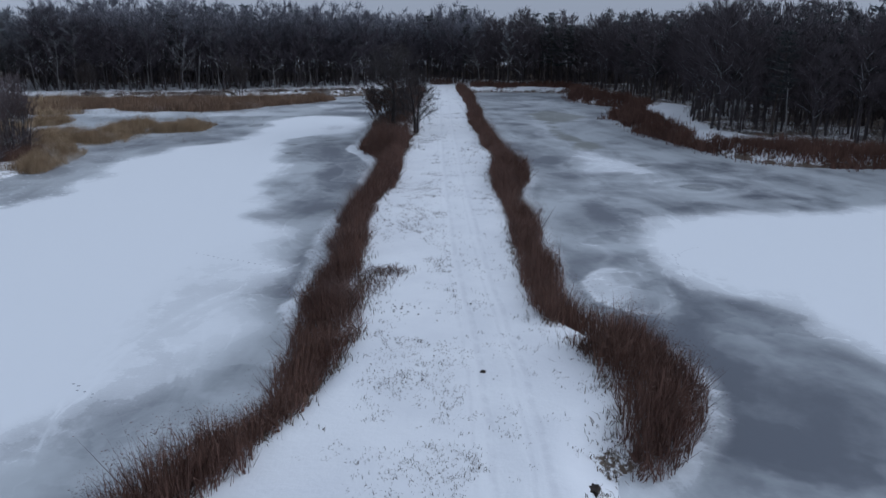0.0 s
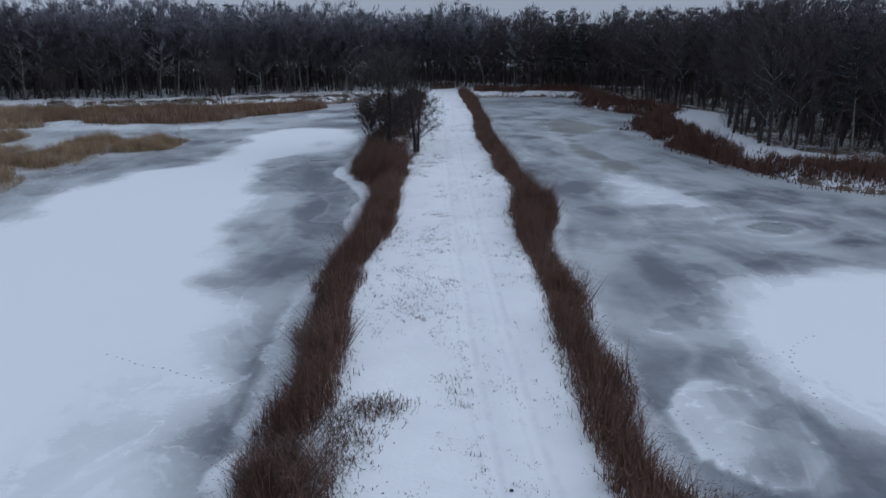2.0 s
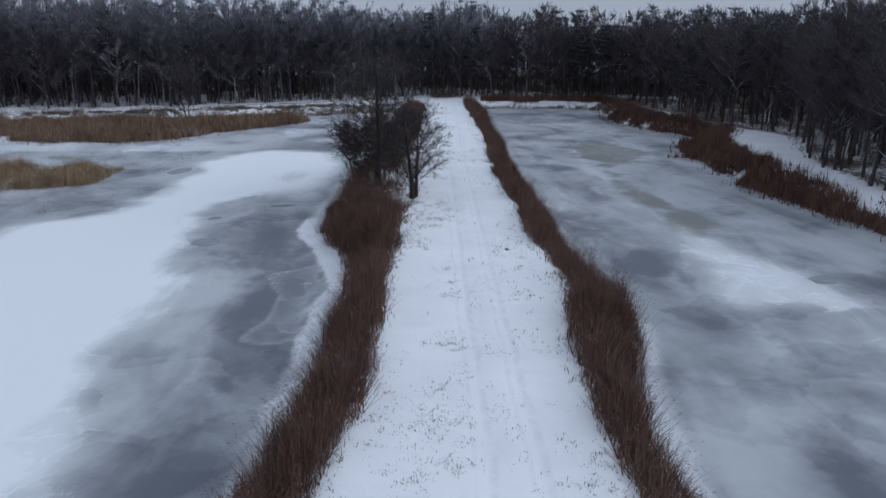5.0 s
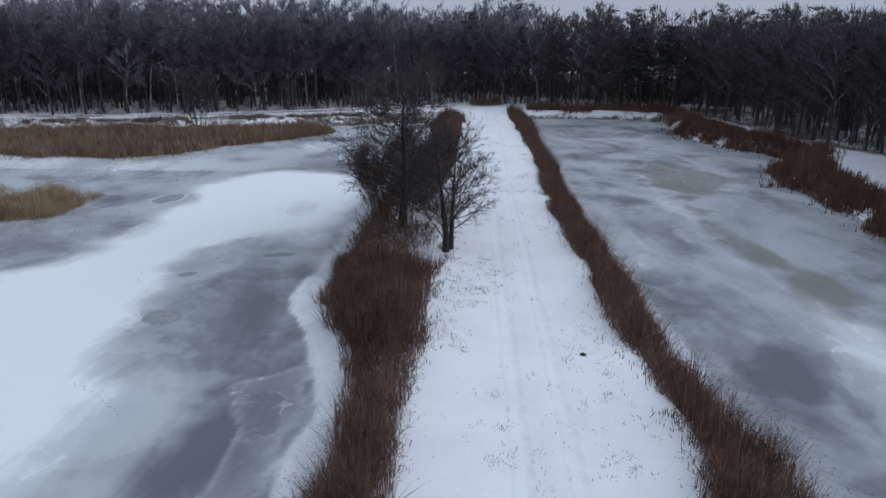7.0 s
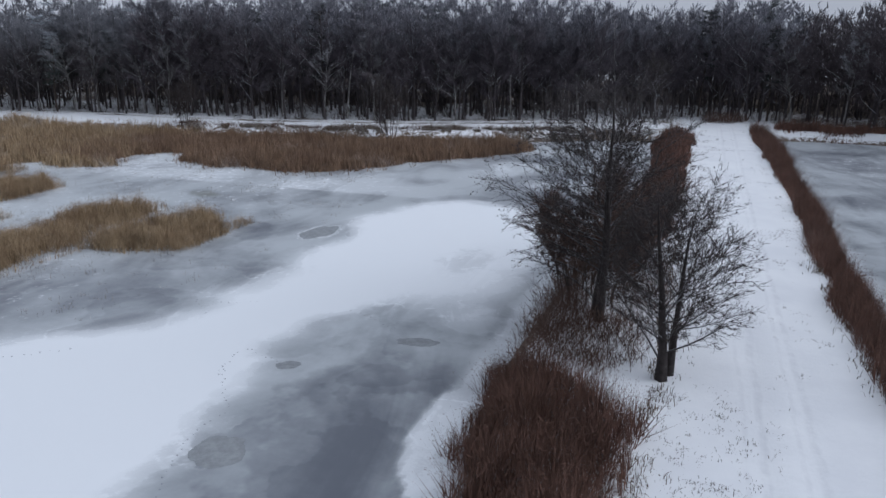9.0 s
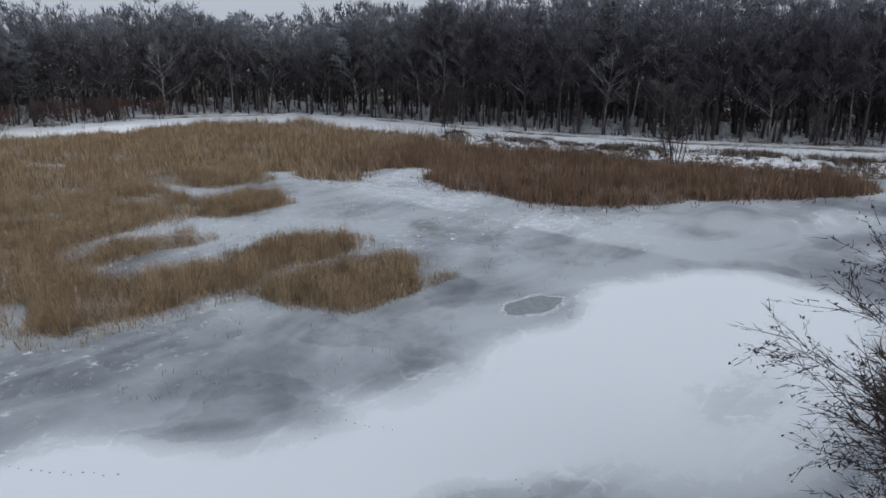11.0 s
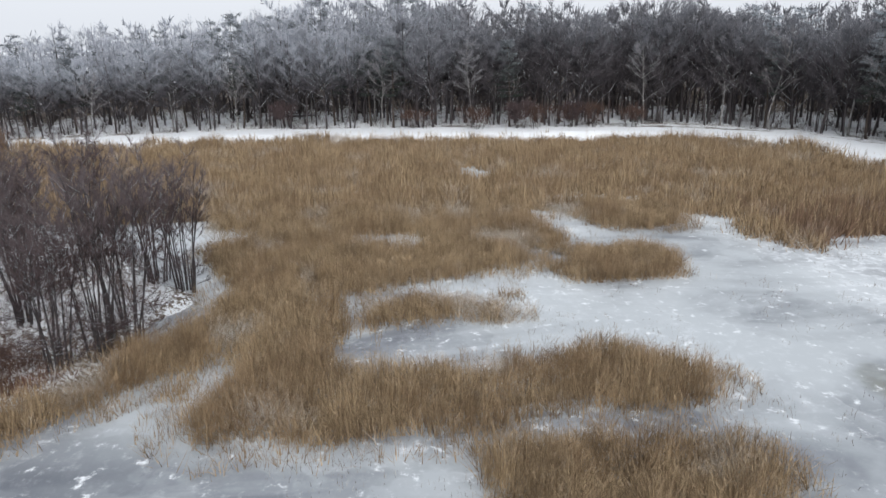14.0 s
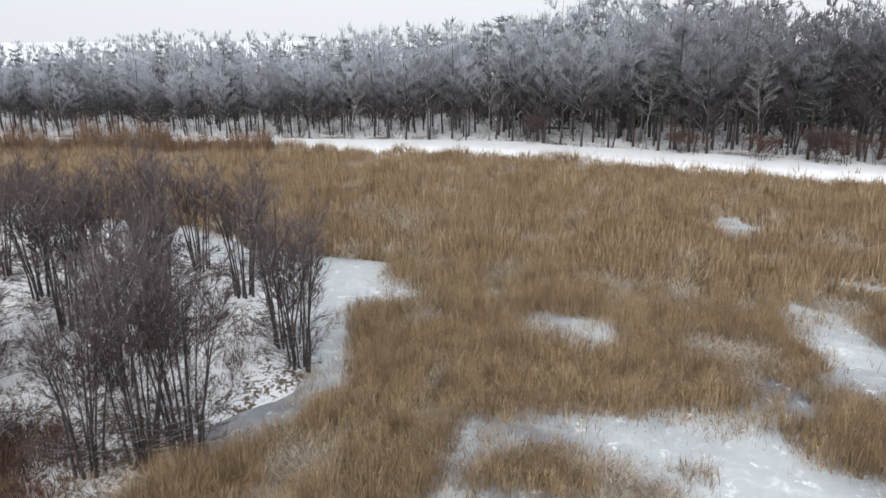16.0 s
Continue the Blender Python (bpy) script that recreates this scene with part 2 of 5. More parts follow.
M_REED_BANK = make_reed("bank_reeds", (0.095, 0.052, 0.040), (0.27, 0.15, 0.108), (0.12, 0.063, 0.05), 0.12)
M_REED_MARSH = make_reed("marsh_reeds", (0.132, 0.088, 0.051), (0.71, 0.54, 0.34), (0.31, 0.212, 0.128), 0.8)
M_REED_BROWN = make_reed("north_shore_reeds", (0.14, 0.091, 0.062), (0.43, 0.29, 0.19), (0.19, 0.12, 0.083), 0.5)
M_GRASS = make_reed("dry_grass", (0.04, 0.03, 0.026), (0.13, 0.09, 0.068), (0.06, 0.043, 0.035))
M_TUSSOCK = make_reed("tussock_grass", (0.07, 0.055, 0.045), (0.22, 0.17, 0.12), (0.10, 0.08, 0.06), 0.9)
M_SPRIG = make_reed("frosted_sedge", (0.09, 0.065, 0.045), (0.30, 0.23, 0.16), (0.14, 0.10, 0.07), 1.0)
M_PRINT = make_reed("pressed_snow", (0.20, 0.21, 0.24), (0.34, 0.36, 0.40), (0.3, 0.32, 0.36))
M_BRUSH = make_reed("undergrowth_twigs", (0.046, 0.04, 0.042), (0.14, 0.114, 0.106), (0.065, 0.055, 0.055), 0.4)
M_BRAMBLE = make_reed("bramble_stems", (0.06, 0.038, 0.031), (0.18, 0.115, 0.088), (0.10, 0.062, 0.05), 0.5)
M_MELT = make_bark("refrozen_ice", (0.24, 0.255, 0.27), (0.33, 0.35, 0.365), 0.0, 2.5)
M_RIM = make_bark("snow_crust", (0.36, 0.385, 0.41), (0.68, 0.71, 0.74), 0.0, 5.0)
M_EARTH = make_bark("frozen_earth", (0.02, 0.016, 0.013), (0.06, 0.045, 0.035))


# ---- mesh helpers ----
def mesh_np(name, verts, faces, mat, attrs=(), smooth=False):
    verts, faces = np.asarray(verts, np.float32), np.asarray(faces, np.int32)
    me = bpy.data.meshes.new(name)
    k = faces.shape[1]
    me.vertices.add(len(verts))
    me.vertices.foreach_set("co", verts.ravel())
    me.loops.add(faces.size)
    me.loops.foreach_set("vertex_index", faces.ravel())
    me.polygons.add(len(faces))
    me.polygons.foreach_set("loop_start", np.arange(len(faces), dtype=np.int32) * k)
    if smooth:
        me.polygons.foreach_set("use_smooth", np.ones(len(faces), bool))
    me.materials.append(mat)
    for key, values in attrs:
        me.attributes.new(key, "FLOAT", "POINT").data.foreach_set("value", np.asarray(values, np.float32))
    me.update(calc_edges=True)
    me.validate()
    return me


def join(parts):
    vs, fs, k = [], [], 0
    for v, f in parts:
        vs.append(v)
        fs.append(f + k)
        k += len(v)
    return np.concatenate(vs), np.concatenate(fs)


def curve_through(points, closed=False, steps=6):
    """A smooth plan line through a few corners (Catmull-Rom)."""
    p = np.array(points, float)
    n = len(p)
    out = []
    for i in range(n if closed else n - 1):
        a, b, c, d = (p[j % n] if closed else p[min(max(j, 0), n - 1)] for j in (i - 1, i, i + 1, i + 2))
        for u in np.arange(steps) / steps:
            out.append(0.5 * (2 * b + (c - a) * u + (2 * a - 5 * b + 4 * c - d) * u * u + (3 * b - a - 3 * c + d) * u ** 3))
    if not closed:
        out.append(p[-1])
    return np.array(out)


def line_distance(q, line, closed=False):
    best = np.full(len(q), 1e9)
    ends = np.roll(line, -1, axis=0) if closed else line[1:]
    for a, b in zip(line, ends):
        ab = b - a
        u = np.clip(((q - a) @ ab) / max(ab @ ab, 1e-9), 0, 1)
        e = q - a - u[:, None] * ab
        best = np.minimum(best, e[:, 0] ** 2 + e[:, 1] ** 2)
    return np.sqrt(best)


def inside(q, poly):
    res = np.zeros(len(q), bool)
    for a, b in zip(poly, np.roll(poly, -1, axis=0)):
        if a[1] == b[1]:
            continue
        cross = (a[1] > q[:, 1]) != (b[1] > q[:, 1])
        res ^= cross & (q[:, 0] < (b[0] - a[0]) * (q[:, 1] - a[1]) / (b[1] - a[1]) + a[0])
    return res


def depth_in(q, poly):
    """Metres inside a closed plan outline; negative outside."""
    d = line_distance(q, poly, True)
    return np.where(inside(q, poly), d, -d)


RNG = np.random.default_rng(7)
_lat = np.random.default_rng(3).random((6, 64, 64))


def wob(q, size, k=0):
    """Smooth value noise over the plan, -1 to 1."""
    g = q / size
    i = np.floor(g).astype(int)
    f = g - i
    f = f * f * (3 - 2 * f)
    t = _lat[k]
    x0, y0, x1, y1 = i[:, 0] % 64, i[:, 1] % 64, (i[:, 0] + 1) % 64, (i[:, 1] + 1) % 64
    v = (t[x0, y0] * (1 - f[:, 0]) + t[x1, y0] * f[:, 0]) * (1 - f[:, 1]) + (t[x0, y1] * (1 - f[:, 0]) + t[x1, y1] * f[:, 0]) * f[:, 1]
    return 2 * v - 1


def ramp(v, a, b):
    u = np.clip((v - a) / (b - a), 0, 1)
    return u * u * (3 - 2 * u)


# ---- plan, in metres ----
ROAD = curve_through([(-92, -60), (-98, 10), (-106, 47), (-109.5, 68), (-108, 85), (-105, 100), (-103.5, 112), (-101, 127), (-95, 136), (-87, 139.5),
                      (-75, 141), (-62, 142), (-50, 143.5), (-35, 147), (-20, 152.5), (-4, 159), (6, 164)])
POND_WEST = curve_through([(-87, -60), (-95.3, 10), (-103, 47), (-106.5, 68), (-104.6, 84), (-101.5, 100), (-100.3, 112), (-98, 124.6), (-92, 133), (-84.6, 136.3), (-75, 137),
                           (-60, 137), (-45, 138.5), (-33, 141), (-17, 147), (-8, 152), (-2, 152), (-1, 140), (-1.5, 118), (-4, 100), (-5, 90), (-5.4, 80), (-4.6, 76),
                           (-3, 71), (-2.8, 66), (-3.1, 58), (-3.6, 51), (-4.5, 45), (-4.4, 36), (-4, 28), (-3.8, 23), (-5.5, 19), (-8, 15), (-12, 8), (-18, -5), (-24, -60)], True, 4)
POND_EAST = curve_through([(11.5, 158), (11, 140), (10.3, 118), (9.5, 100), (9.2, 86), (9, 76), (9, 68), (9.4, 64), (9.2, 60), (8, 55), (7.3, 48), (7.2, 42), (6.6, 34), (6.5, 29),
                           (7.6, 26.3), (9, 25.2), (9.2, 22.5), (8.3, 20), (6.8, 17.8), (5.5, 16.5), (6, 8), (9, -5), (14, -60), (120, -60), (120, 40), (75, 55), (60, 60), (45, 65), (37, 66.5), (33, 73),
                           (32, 82), (30.5, 90), (31, 107), (35, 117), (38, 123), (33, 132), (31.5, 140), (33, 150), (33, 157), (24, 160)], True, 4)
ALDER_ISLAND = curve_through([(-36, 74), (-37.5, 77), (-40.4, 78.6), (-42.7, 79.2), (-44, 78.8), (-46.3, 79.4), (-48.6, 80.6), (-50.7, 80), (-52.5, 77.6), (-56, 76.5), (-60, 73),
                              (-64, 66), (-68, 55), (-66, 42), (-50, 45), (-38, 58), (-34, 67)], True, 4)
WOOD_WEST = curve_through([(-97, -60), (-102, 0), (-110, 46), (-114, 68), (-112, 86), (-109.8, 101)])
WOOD_CORNER = curve_through([(-109.8, 101), (-108, 112), (-105.5, 129), (-99, 138.5), (-88, 143.5), (-75, 145.5)])
WOOD_NORTH = curve_through([(-75, 145.5), (-62, 146.5), (-50, 148.5), (-36, 152), (-21, 157.5), (-6, 164), (3, 172), (12, 169)])
WOOD_EAST = curve_through([(12, 169), (35.5, 157.5), (39, 140), (41.5, 122), (43.5, 113), (38, 99), (35.8, 91), (36, 84), (39.5, 77.5), (45, 72.5), (60, 66), (90, 57)])
CREST_L = curve_through([(-9, 10), (-5, 16), (-3.5, 20.4), (-2.3, 23.4), (-1.9, 27), (-2.4, 34), (-2.8, 42), (-2.3, 48), (-1.8, 52), (-1.1, 59.5), (-0.7, 66), (-0.3, 71), (0, 77), (0.5, 83), (0.9, 100), (1.2, 118), (2.6, 147), (4.2, 162)])
CREST_R = curve_through([(4.6, 10), (5, 16), (6, 20.4), (6.2, 23), (5.5, 25.5), (5.2, 29), (5.3, 36), (6, 44), (6.2, 52), (6.3, 57), (7.4, 63), (7.2, 72), (7.4, 80), (7.4, 90), (8, 103), (9, 122), (9.6, 160)])
REED_WEST_STRIP = np.concatenate([CREST_L[:75], curve_through([(-1.6, 80.8), (-3.4, 82.6), (-5.6, 84.4), (-6.3, 81.5), (-5.2, 75.5), (-3.5, 71), (-3.4, 66), (-3.7, 60), (-4.1, 54), (-4.9, 47), (-5.2, 41), (-5.1, 35), (-4.9, 28), (-4.7, 23.5), (-6.2, 19.6), (-8.4, 16), (-14, 8.5)])])
WEST_FAR_STRIP = np.array([(-3.8, 95), (-0.6, 94), (0.5, 106), (1.4, 118), (2.6, 147), (0, 152), (-2.2, 150), (-1.4, 130)])
REED_EAST_STRIP = np.concatenate([CREST_R[18:], curve_through([(12.6, 160), (12, 140), (11, 118), (10.3, 100), (10, 86), (9.9, 76), (9.7, 68), (10.6, 64.5), (10.2, 60), (8.8, 56), (8.1, 48), (7.9, 42), (7.4, 34), (7.2, 29.5), (8.4, 27.2), (9.9, 25.6), (10, 22.3), (8.6, 19.2), (6.8, 17.2), (5.8, 17)])])
SHORE_EAST = np.concatenate([curve_through([(13, 162), (33, 158.5), (31, 139), (33.5, 130), (36, 123), (29.8, 107), (30, 90), (31.5, 80), (33, 72), (38, 66.5), (60, 59)]),
                             curve_through([(62, 64), (42, 71), (35.5, 76), (33.5, 90), (34, 106), (40, 121), (36.5, 140), (36, 156), (34, 163), (13, 166)])])
MARSH = curve_through([(-36.2, 83), (-39.9, 83.6), (-42.8, 83.2), (-45.7, 83.9), (-49, 82.4), (-52, 81.2), (-57, 80.2), (-59.2, 83.6), (-61, 81.5), (-64, 77.6), (-66, 70.5), (-70, 58), (-72, 44), (-82, 10),
                       (-97, 20), (-103.5, 47), (-107, 68), (-105, 84), (-101.8, 100), (-100.6, 112), (-98, 125), (-92, 133.4), (-85, 136.6), (-75, 137.4), (-60, 137.2), (-45, 138), (-31, 140), (-17, 145)], False, 3)
MARSH = np.concatenate([MARSH, curve_through([(-15, 141), (-16.4, 137), (-22, 131), (-26, 126), (-30, 120.5), (-35, 118.5), (-40, 119), (-42.6, 118), (-47.6, 121), (-51, 125.4), (-54.7, 121), (-52.7, 115.7), (-56.7, 114.2),
                       (-60.6, 116.1), (-62.7, 112), (-60, 110.8), (-58.8, 107.8), (-61.5, 105.5), (-66.5, 101.3), (-61.5, 100), (-58, 101.2), (-54.8, 101), (-54.9, 98.3), (-51.2, 97.4), (-50.4, 92.5), (-48.8, 90), (-48.4, 87.8),
                       (-44.5, 88.2), (-40.8, 87), (-39.3, 88.5), (-38.2, 91), (-38.4, 95), (-39.3, 98), (-37.4, 101.4), (-35.6, 99.7), (-34.7, 95.7), (-34.3, 92.6), (-34.5, 90.3), (-34.2, 87.6), (-35.5, 85.8), (-34.8, 84)], False, 3)])
ISLETS = [curve_through(c, True, 4) for c in (
    [(-31.8, 92.4), (-30.1, 93), (-28.3, 93.9), (-27.7, 96.1), (-27.5, 97.8), (-28.7, 100), (-30.2, 101), (-32.4, 99), (-33, 96), (-32.6, 94)],
    [(-45, 89.3), (-44.2, 92.5), (-44.2, 96), (-46, 95.5), (-47, 92.5), (-46.2, 90)],
    [(-51, 99.5), (-49.3, 101.5), (-49, 104), (-51, 106.2), (-53, 105), (-54, 101.5)],
    [(-33.6, 66), (-35.2, 71), (-36.2, 76), (-38.6, 80), (-40.8, 81.8), (-43, 81.2), (-42, 79.6), (-40, 78.4), (-38.2, 75.5), (-37, 70), (-35.5, 65)],
    [(-41.5, 80.9), (-45, 81.3), (-48, 82), (-47.8, 83), (-44, 82.6), (-41.5, 82)])]
ISLET_BANK = curve_through([(-36.2, 70), (-38.0, 75.4), (-39.8, 77.8), (-40.6, 77.4), (-40.6, 74.6), (-42.4, 71.5), (-40.5, 68)], True, 4)
POOLS = [curve_through(c, True, 4) for c in (
    [(-57.0, 88.3), (-55.2, 91.2), (-56.8, 92.8), (-59.4, 92.3), (-60.4, 88.8)], [(-77.5, 98), (-78, 101.4), (-84.5, 102), (-84.5, 98.4)],
    [(-69.3, 103), (-67.6, 107.5), (-65.6, 112), (-68.2, 112), (-71, 107)])]
SNOW_WEST = curve_through([(-29, 56), (-29, 70), (-26.5, 79.5), (-23, 83), (-20.8, 88), (-20.3, 95), (-21.2, 104), (-18.5, 111.5), (-12, 113.5), (-8, 110), (-6, 100), (-6.6, 90), (-11, 88), (-13.4, 85.2), (-13.8, 80), (-13, 74),
                           (-11.4, 66), (-11, 58), (-9.6, 50), (-7, 43.5), (-6.4, 36), (-5.9, 30), (-5.6, 27), (-7.6, 23), (-9.2, 20), (-15, 10), (-22, -20), (-60, -20), (-50, 20), (-38, 42)], True, 4)
SNOW_EAST = [curve_through(c, True, 4) for c in (
    [(44, 56), (38, 54.5), (31.5, 49.5), (22, 49.5), (17, 48.5), (12.6, 41), (12.8, 34), (15.3, 31), (15.8, 26.6), (17.5, 22), (22, 8), (60, 0), (75, 45)],
    [(17.8, 81.2), (16.4, 73), (15.9, 66), (17, 62.6), (20.5, 61.6), (23.3, 62), (22.8, 66), (21.3, 73), (19, 80.5)])]
ICE_PLATE = curve_through([(-6.2, 30.6), (-5.6, 32.3), (-4.9, 32.4), (-4.9, 28.8), (-5.3, 28.5)], True, 4)
LOBED_SHEET = curve_through([(-7.2, 61.0), (-6.7, 65.5), (-7.7, 68.9), (-6.6, 70.2), (-5.0, 70.6), (-4.3, 67.8), (-4.8, 65.2), (-4.7, 61.0)], True, 4)
DRIFTS = [(curve_through(c), wide, much) for c, wide, much in (
    ([(18.6, 113), (17.2, 100), (17.3, 90), (18.3, 82), (18.2, 76)], 0.9, 0.5), ([(17.4, 72), (17.0, 64), (15.8, 57), (14.6, 51)], 0.5, 0.34),
    ([(13.2, 104), (12.2, 92), (12.6, 84)], 0.6, 0.4), ([(24.5, 82), (26.5, 72), (30, 66), (36, 62)], 0.8, 0.36), ([(9.6, 41), (10.2, 36.5), (9.0, 33)], 0.5, 0.45))]
BRAMBLE_GAP = curve_through([(-2.6, 30.3), (-1.4, 29.8), (-0.9, 32), (-1.6, 33.6), (-2.5, 32.9)], True, 4)


def dyke_height(q):
    """Height of the land over the ice."""
    west, east = depth_in(q, POND_WEST), depth_in(q, POND_EAST)
    out = -np.maximum(west, east)
    d_wood = line_distance(q, WOOD_LINE)
    top = 0.95 + 0.12 * wob(q, 9.0) + 0.25 * ramp(q[:, 1], 15, 80)
    h = top * ramp(out, -0.5, 1.9) - 0.45 * (1 - ramp(out, -0.7, 0.2))
    behind = (~inside(q, CLEARING)) * d_wood
    h = h + (1.2 + 2.0 * ramp(q[:, 0], -40, -95)) * ramp(behind, 3, 55) + 0.25 * wob(q, 5.0, 1) * ramp(behind, 2, 8)
    isle = depth_in(q, ALDER_ISLAND)
    h = np.where(isle > -1.5, np.maximum(h, 0.75 * ramp(isle, -0.6, 1.2) - 0.4 + 0.12 * wob(q, 2.5, 2)), h)
    return h, out, isle, behind


WOODS = (WOOD_WEST, WOOD_CORNER, WOOD_NORTH, WOOD_EAST)
WOOD_LINE = np.concatenate([WOOD_WEST, WOOD_CORNER[1:], WOOD_NORTH[1:], WOOD_EAST[1:]])[::2]
CLEARING = np.concatenate([WOOD_LINE, [(90, -60)]])


# ---- ground sheet, to the horizon ----
def spaced(stops):
    """Grid lines: (start, step) pairs up to a last stop."""
    out = []
    for (a, step), (b, _) in zip(stops, stops[1:]):
        out += list(np.arange(a, b - 1e-6, step))
    return np.array(out + [stops[-1][0]])


def grid_faces(nx, ny):
    i = np.arange(nx * ny).reshape(ny, nx)
    return np.stack([i[:-1, :-1], i[:-1, 1:], i[1:, 1:], i[1:, :-1]], -1).reshape(-1, 4)


def track_line(y):
    """Where the vehicle track runs along the dyke."""
    return np.interp(y, [0, 22, 35, 60, 80, 110, 160], [2.2, 3.0, 2.9, 3.4, 4.0, 5.0, 7.0])


def build_ground():
    xs = spaced([(-2500, 400), (-500, 60), (-200, 6), (-122, 1.2), (-92, 2.2), (-70, 0.8), (-33, 1.5), (-14, 0.35), (13, 1.4), (60, 5), (130, 50), (480, 400), (2500, 0)])
    ys = spaced([(-2500, 400), (-500, 60), (-80, 5), (5, 0.55), (100, 1.0), (172, 4), (260, 50), (560, 400), (2600, 0)])
    gx, gy = np.meshgrid(xs, ys)
    q = np.stack([gx.ravel(), gy.ravel()], 1)
    h, out, isle, behind = dyke_height(q)
    off = q[:, 0] - track_line(q[:, 1])
    on_dyke = ((np.abs(off) < 9) & (q[:, 1] < 165) & (q[:, 1] > -20)).astype(float)
    groove = np.exp(-((np.abs(off) - 0.72) / 0.2) ** 2) * on_dyke
    h = h - 0.03 * groove + 0.02 * np.exp(-(off / 0.35) ** 2) * on_dyke + 0.03 * wob(q, 1.3, 3) * on_dyke
    road = line_distance(q, ROAD)
    # past 12 m the floor is browned in place of shade under the trees
    bare = 0.33 * ramp(behind, 0.3, 3.0) + 0.3 * ramp(behind, -0.1, 0.6) * ramp(behind, 4.0, 1.6) + 0.2 * wob(q, 3.0, 4) * (behind > 0) + 0.4 * ramp(behind, 12, 26)
    bare = bare + 0.25 * ramp(behind, 0.5, 3.0) * (q[:, 0] > 14)
    bare = np.maximum(bare, 0.16 * on_dyke * ramp(np.abs(off + 2.6), 2.4, 0.4))
    bare = np.maximum(bare, 0.75 * ramp(out, 1.1, 0.4) * (out > -2) * ramp(q[:, 1], 15, 19))
    bare = np.where((road > 3.0) & (out > 0) & (behind <= 0) & (q[:, 0] < 0) & (q[:, 1] > 120), np.maximum(bare, 0.56 + 0.15 * wob(q, 3.0, 2)), bare)
    bare = np.where(isle > 0, np.maximum(0.42 + 0.2 * wob(q, 4, 5), 0.8 * ramp(isle, 0.4, 0.0)), bare)
    bare = np.where(road < 2.6, 0.02, bare) * (1 - 0.8 * ramp(behind, 55, 110))
    me = mesh_np("ground", np.column_stack([q, h]), grid_faces(len(xs), len(ys)), M_GROUND, [("off", np.where(on_dyke > 0, off, 9.0)), ("bare", bare)], True)
    tagged(new("ground", me), "snow-covered dyke, banks and woodland floor", "ground", kind="structure")


def build_ice():
    xs = spaced([(-115, 2.0), (-72, 0.7), (-16, 0.36), (-8, 0.24), (-2, 2.0), (4, 0.36), (16, 0.7), (40, 2.0), (119, 0)])
    ys = spaced([(-58, 4), (6, 0.7), (24, 0.4), (54, 0.3), (88, 0.7), (128, 1.2), (166, 0)])
    gx, gy = np.meshgrid(xs, ys)
    q = np.stack([gx.ravel(), gy.ravel()], 1)
    w = np.stack([q[:, 0] + 1.2 * wob(q, 4.0) + 0.5 * wob(q, 1.6, 1), q[:, 1] + 1.2 * wob(q, 4.0, 2) + 0.5 * wob(q, 1.6, 3)], 1)
    snow = ramp(depth_in(w, SNOW_WEST), -2.0, 3.6)
    snow = np.maximum(snow, 0.97 * ramp(depth_in(w, SNOW_EAST[0]), -2.6, 4.5))
    snow = np.maximum(snow, 0.65 * ramp(depth_in(w, SNOW_EAST[1]), -1.4, 2.4))
    disc = np.hypot((q[:, 0] - 10.6) / 2.2, (q[:, 1] - 32.7) / 3.3) + 0.05 * wob(q, 1.5)
    crust = 0.2 + 0.36 * ramp(q[:, 0] - 0.25 * (q[:, 1] - 32.7), 12.2, 9.4) + 0.14 * ramp(disc, 0.75, 0.95) + 0.1 * wob(q, 0.9, 2)
    on = ramp(disc, 1.07, 0.95)
    snow = crust * on + snow * ramp(disc, 0.98, 1.35) * (1 - on)
    plate = depth_in(q + 0.25 * np.stack([wob(q, 0.7, 1), wob(q, 0.7, 2)], 1), ICE_PLATE)
    snow = np.maximum(snow, ramp(plate, -0.05, 0.25) * (0.85 - 0.4 * ramp(q[:, 0], -5.6, -5.0)))
    # a paler lobed sheet frozen over the dark ice
    lobe = depth_in(q + 0.5 * np.stack([wob(q, 1.1, 3), wob(q, 1.3, 4)], 1), LOBED_SHEET)
    snow = np.maximum(snow, 0.25 * ramp(lobe, -0.1, 0.12) + 0.15 * np.exp(-((lobe - 0.1) / 0.22) ** 2))
    # grey drifts inside the snow fields
    snow *= 1 - 0.35 * np.exp(-(((q[:, 0] + 10.5) / 2.5) ** 2 + ((q[:, 1] - 97) / 5.0) ** 2))
    snow *= 1 - 0.35 * np.exp(-(((q[:, 0] + 10.5) / 3.0) ** 2 + ((q[:, 1] - 31) / 12.0) ** 2))
    # the white ledge along the reeds
    shore = np.maximum(depth_in(q, POND_WEST), depth_in(q, POND_EAST)) + 0.2 * wob(q, 1.4, 1)
    ledge = ramp(shore, 2.1, 1.2) * ((q[:, 0] < 14) & (q[:, 0] > -9))
    snow = np.maximum(snow, 0.5 * ledge)
    crisp = ramp(shore + 0.3 * wob(q, 3.2, 4) + 0.12 * wob(q, 0.7, 2), 1.9, 1.5) * (q[:, 0] < -2) * ramp(q[:, 1], 54, 60) * ramp(q[:, 1], 86, 80)
    snow = np.maximum(snow, 0.72 * crisp)
    marsh = ramp(q[:, 0], -22, -34)
    snow = np.maximum(snow, marsh * (0.20 + 0.16 * wob(q, 6.0, 5)))
    snow = np.where((q[:, 1] > 112) & (q[:, 0] < 0), np.maximum(snow, 0.34 + 0.15 * wob(q, 5, 2)), snow)
    north_e = ramp(q[:, 1], 75, 110) * (q[:, 0] > 9)
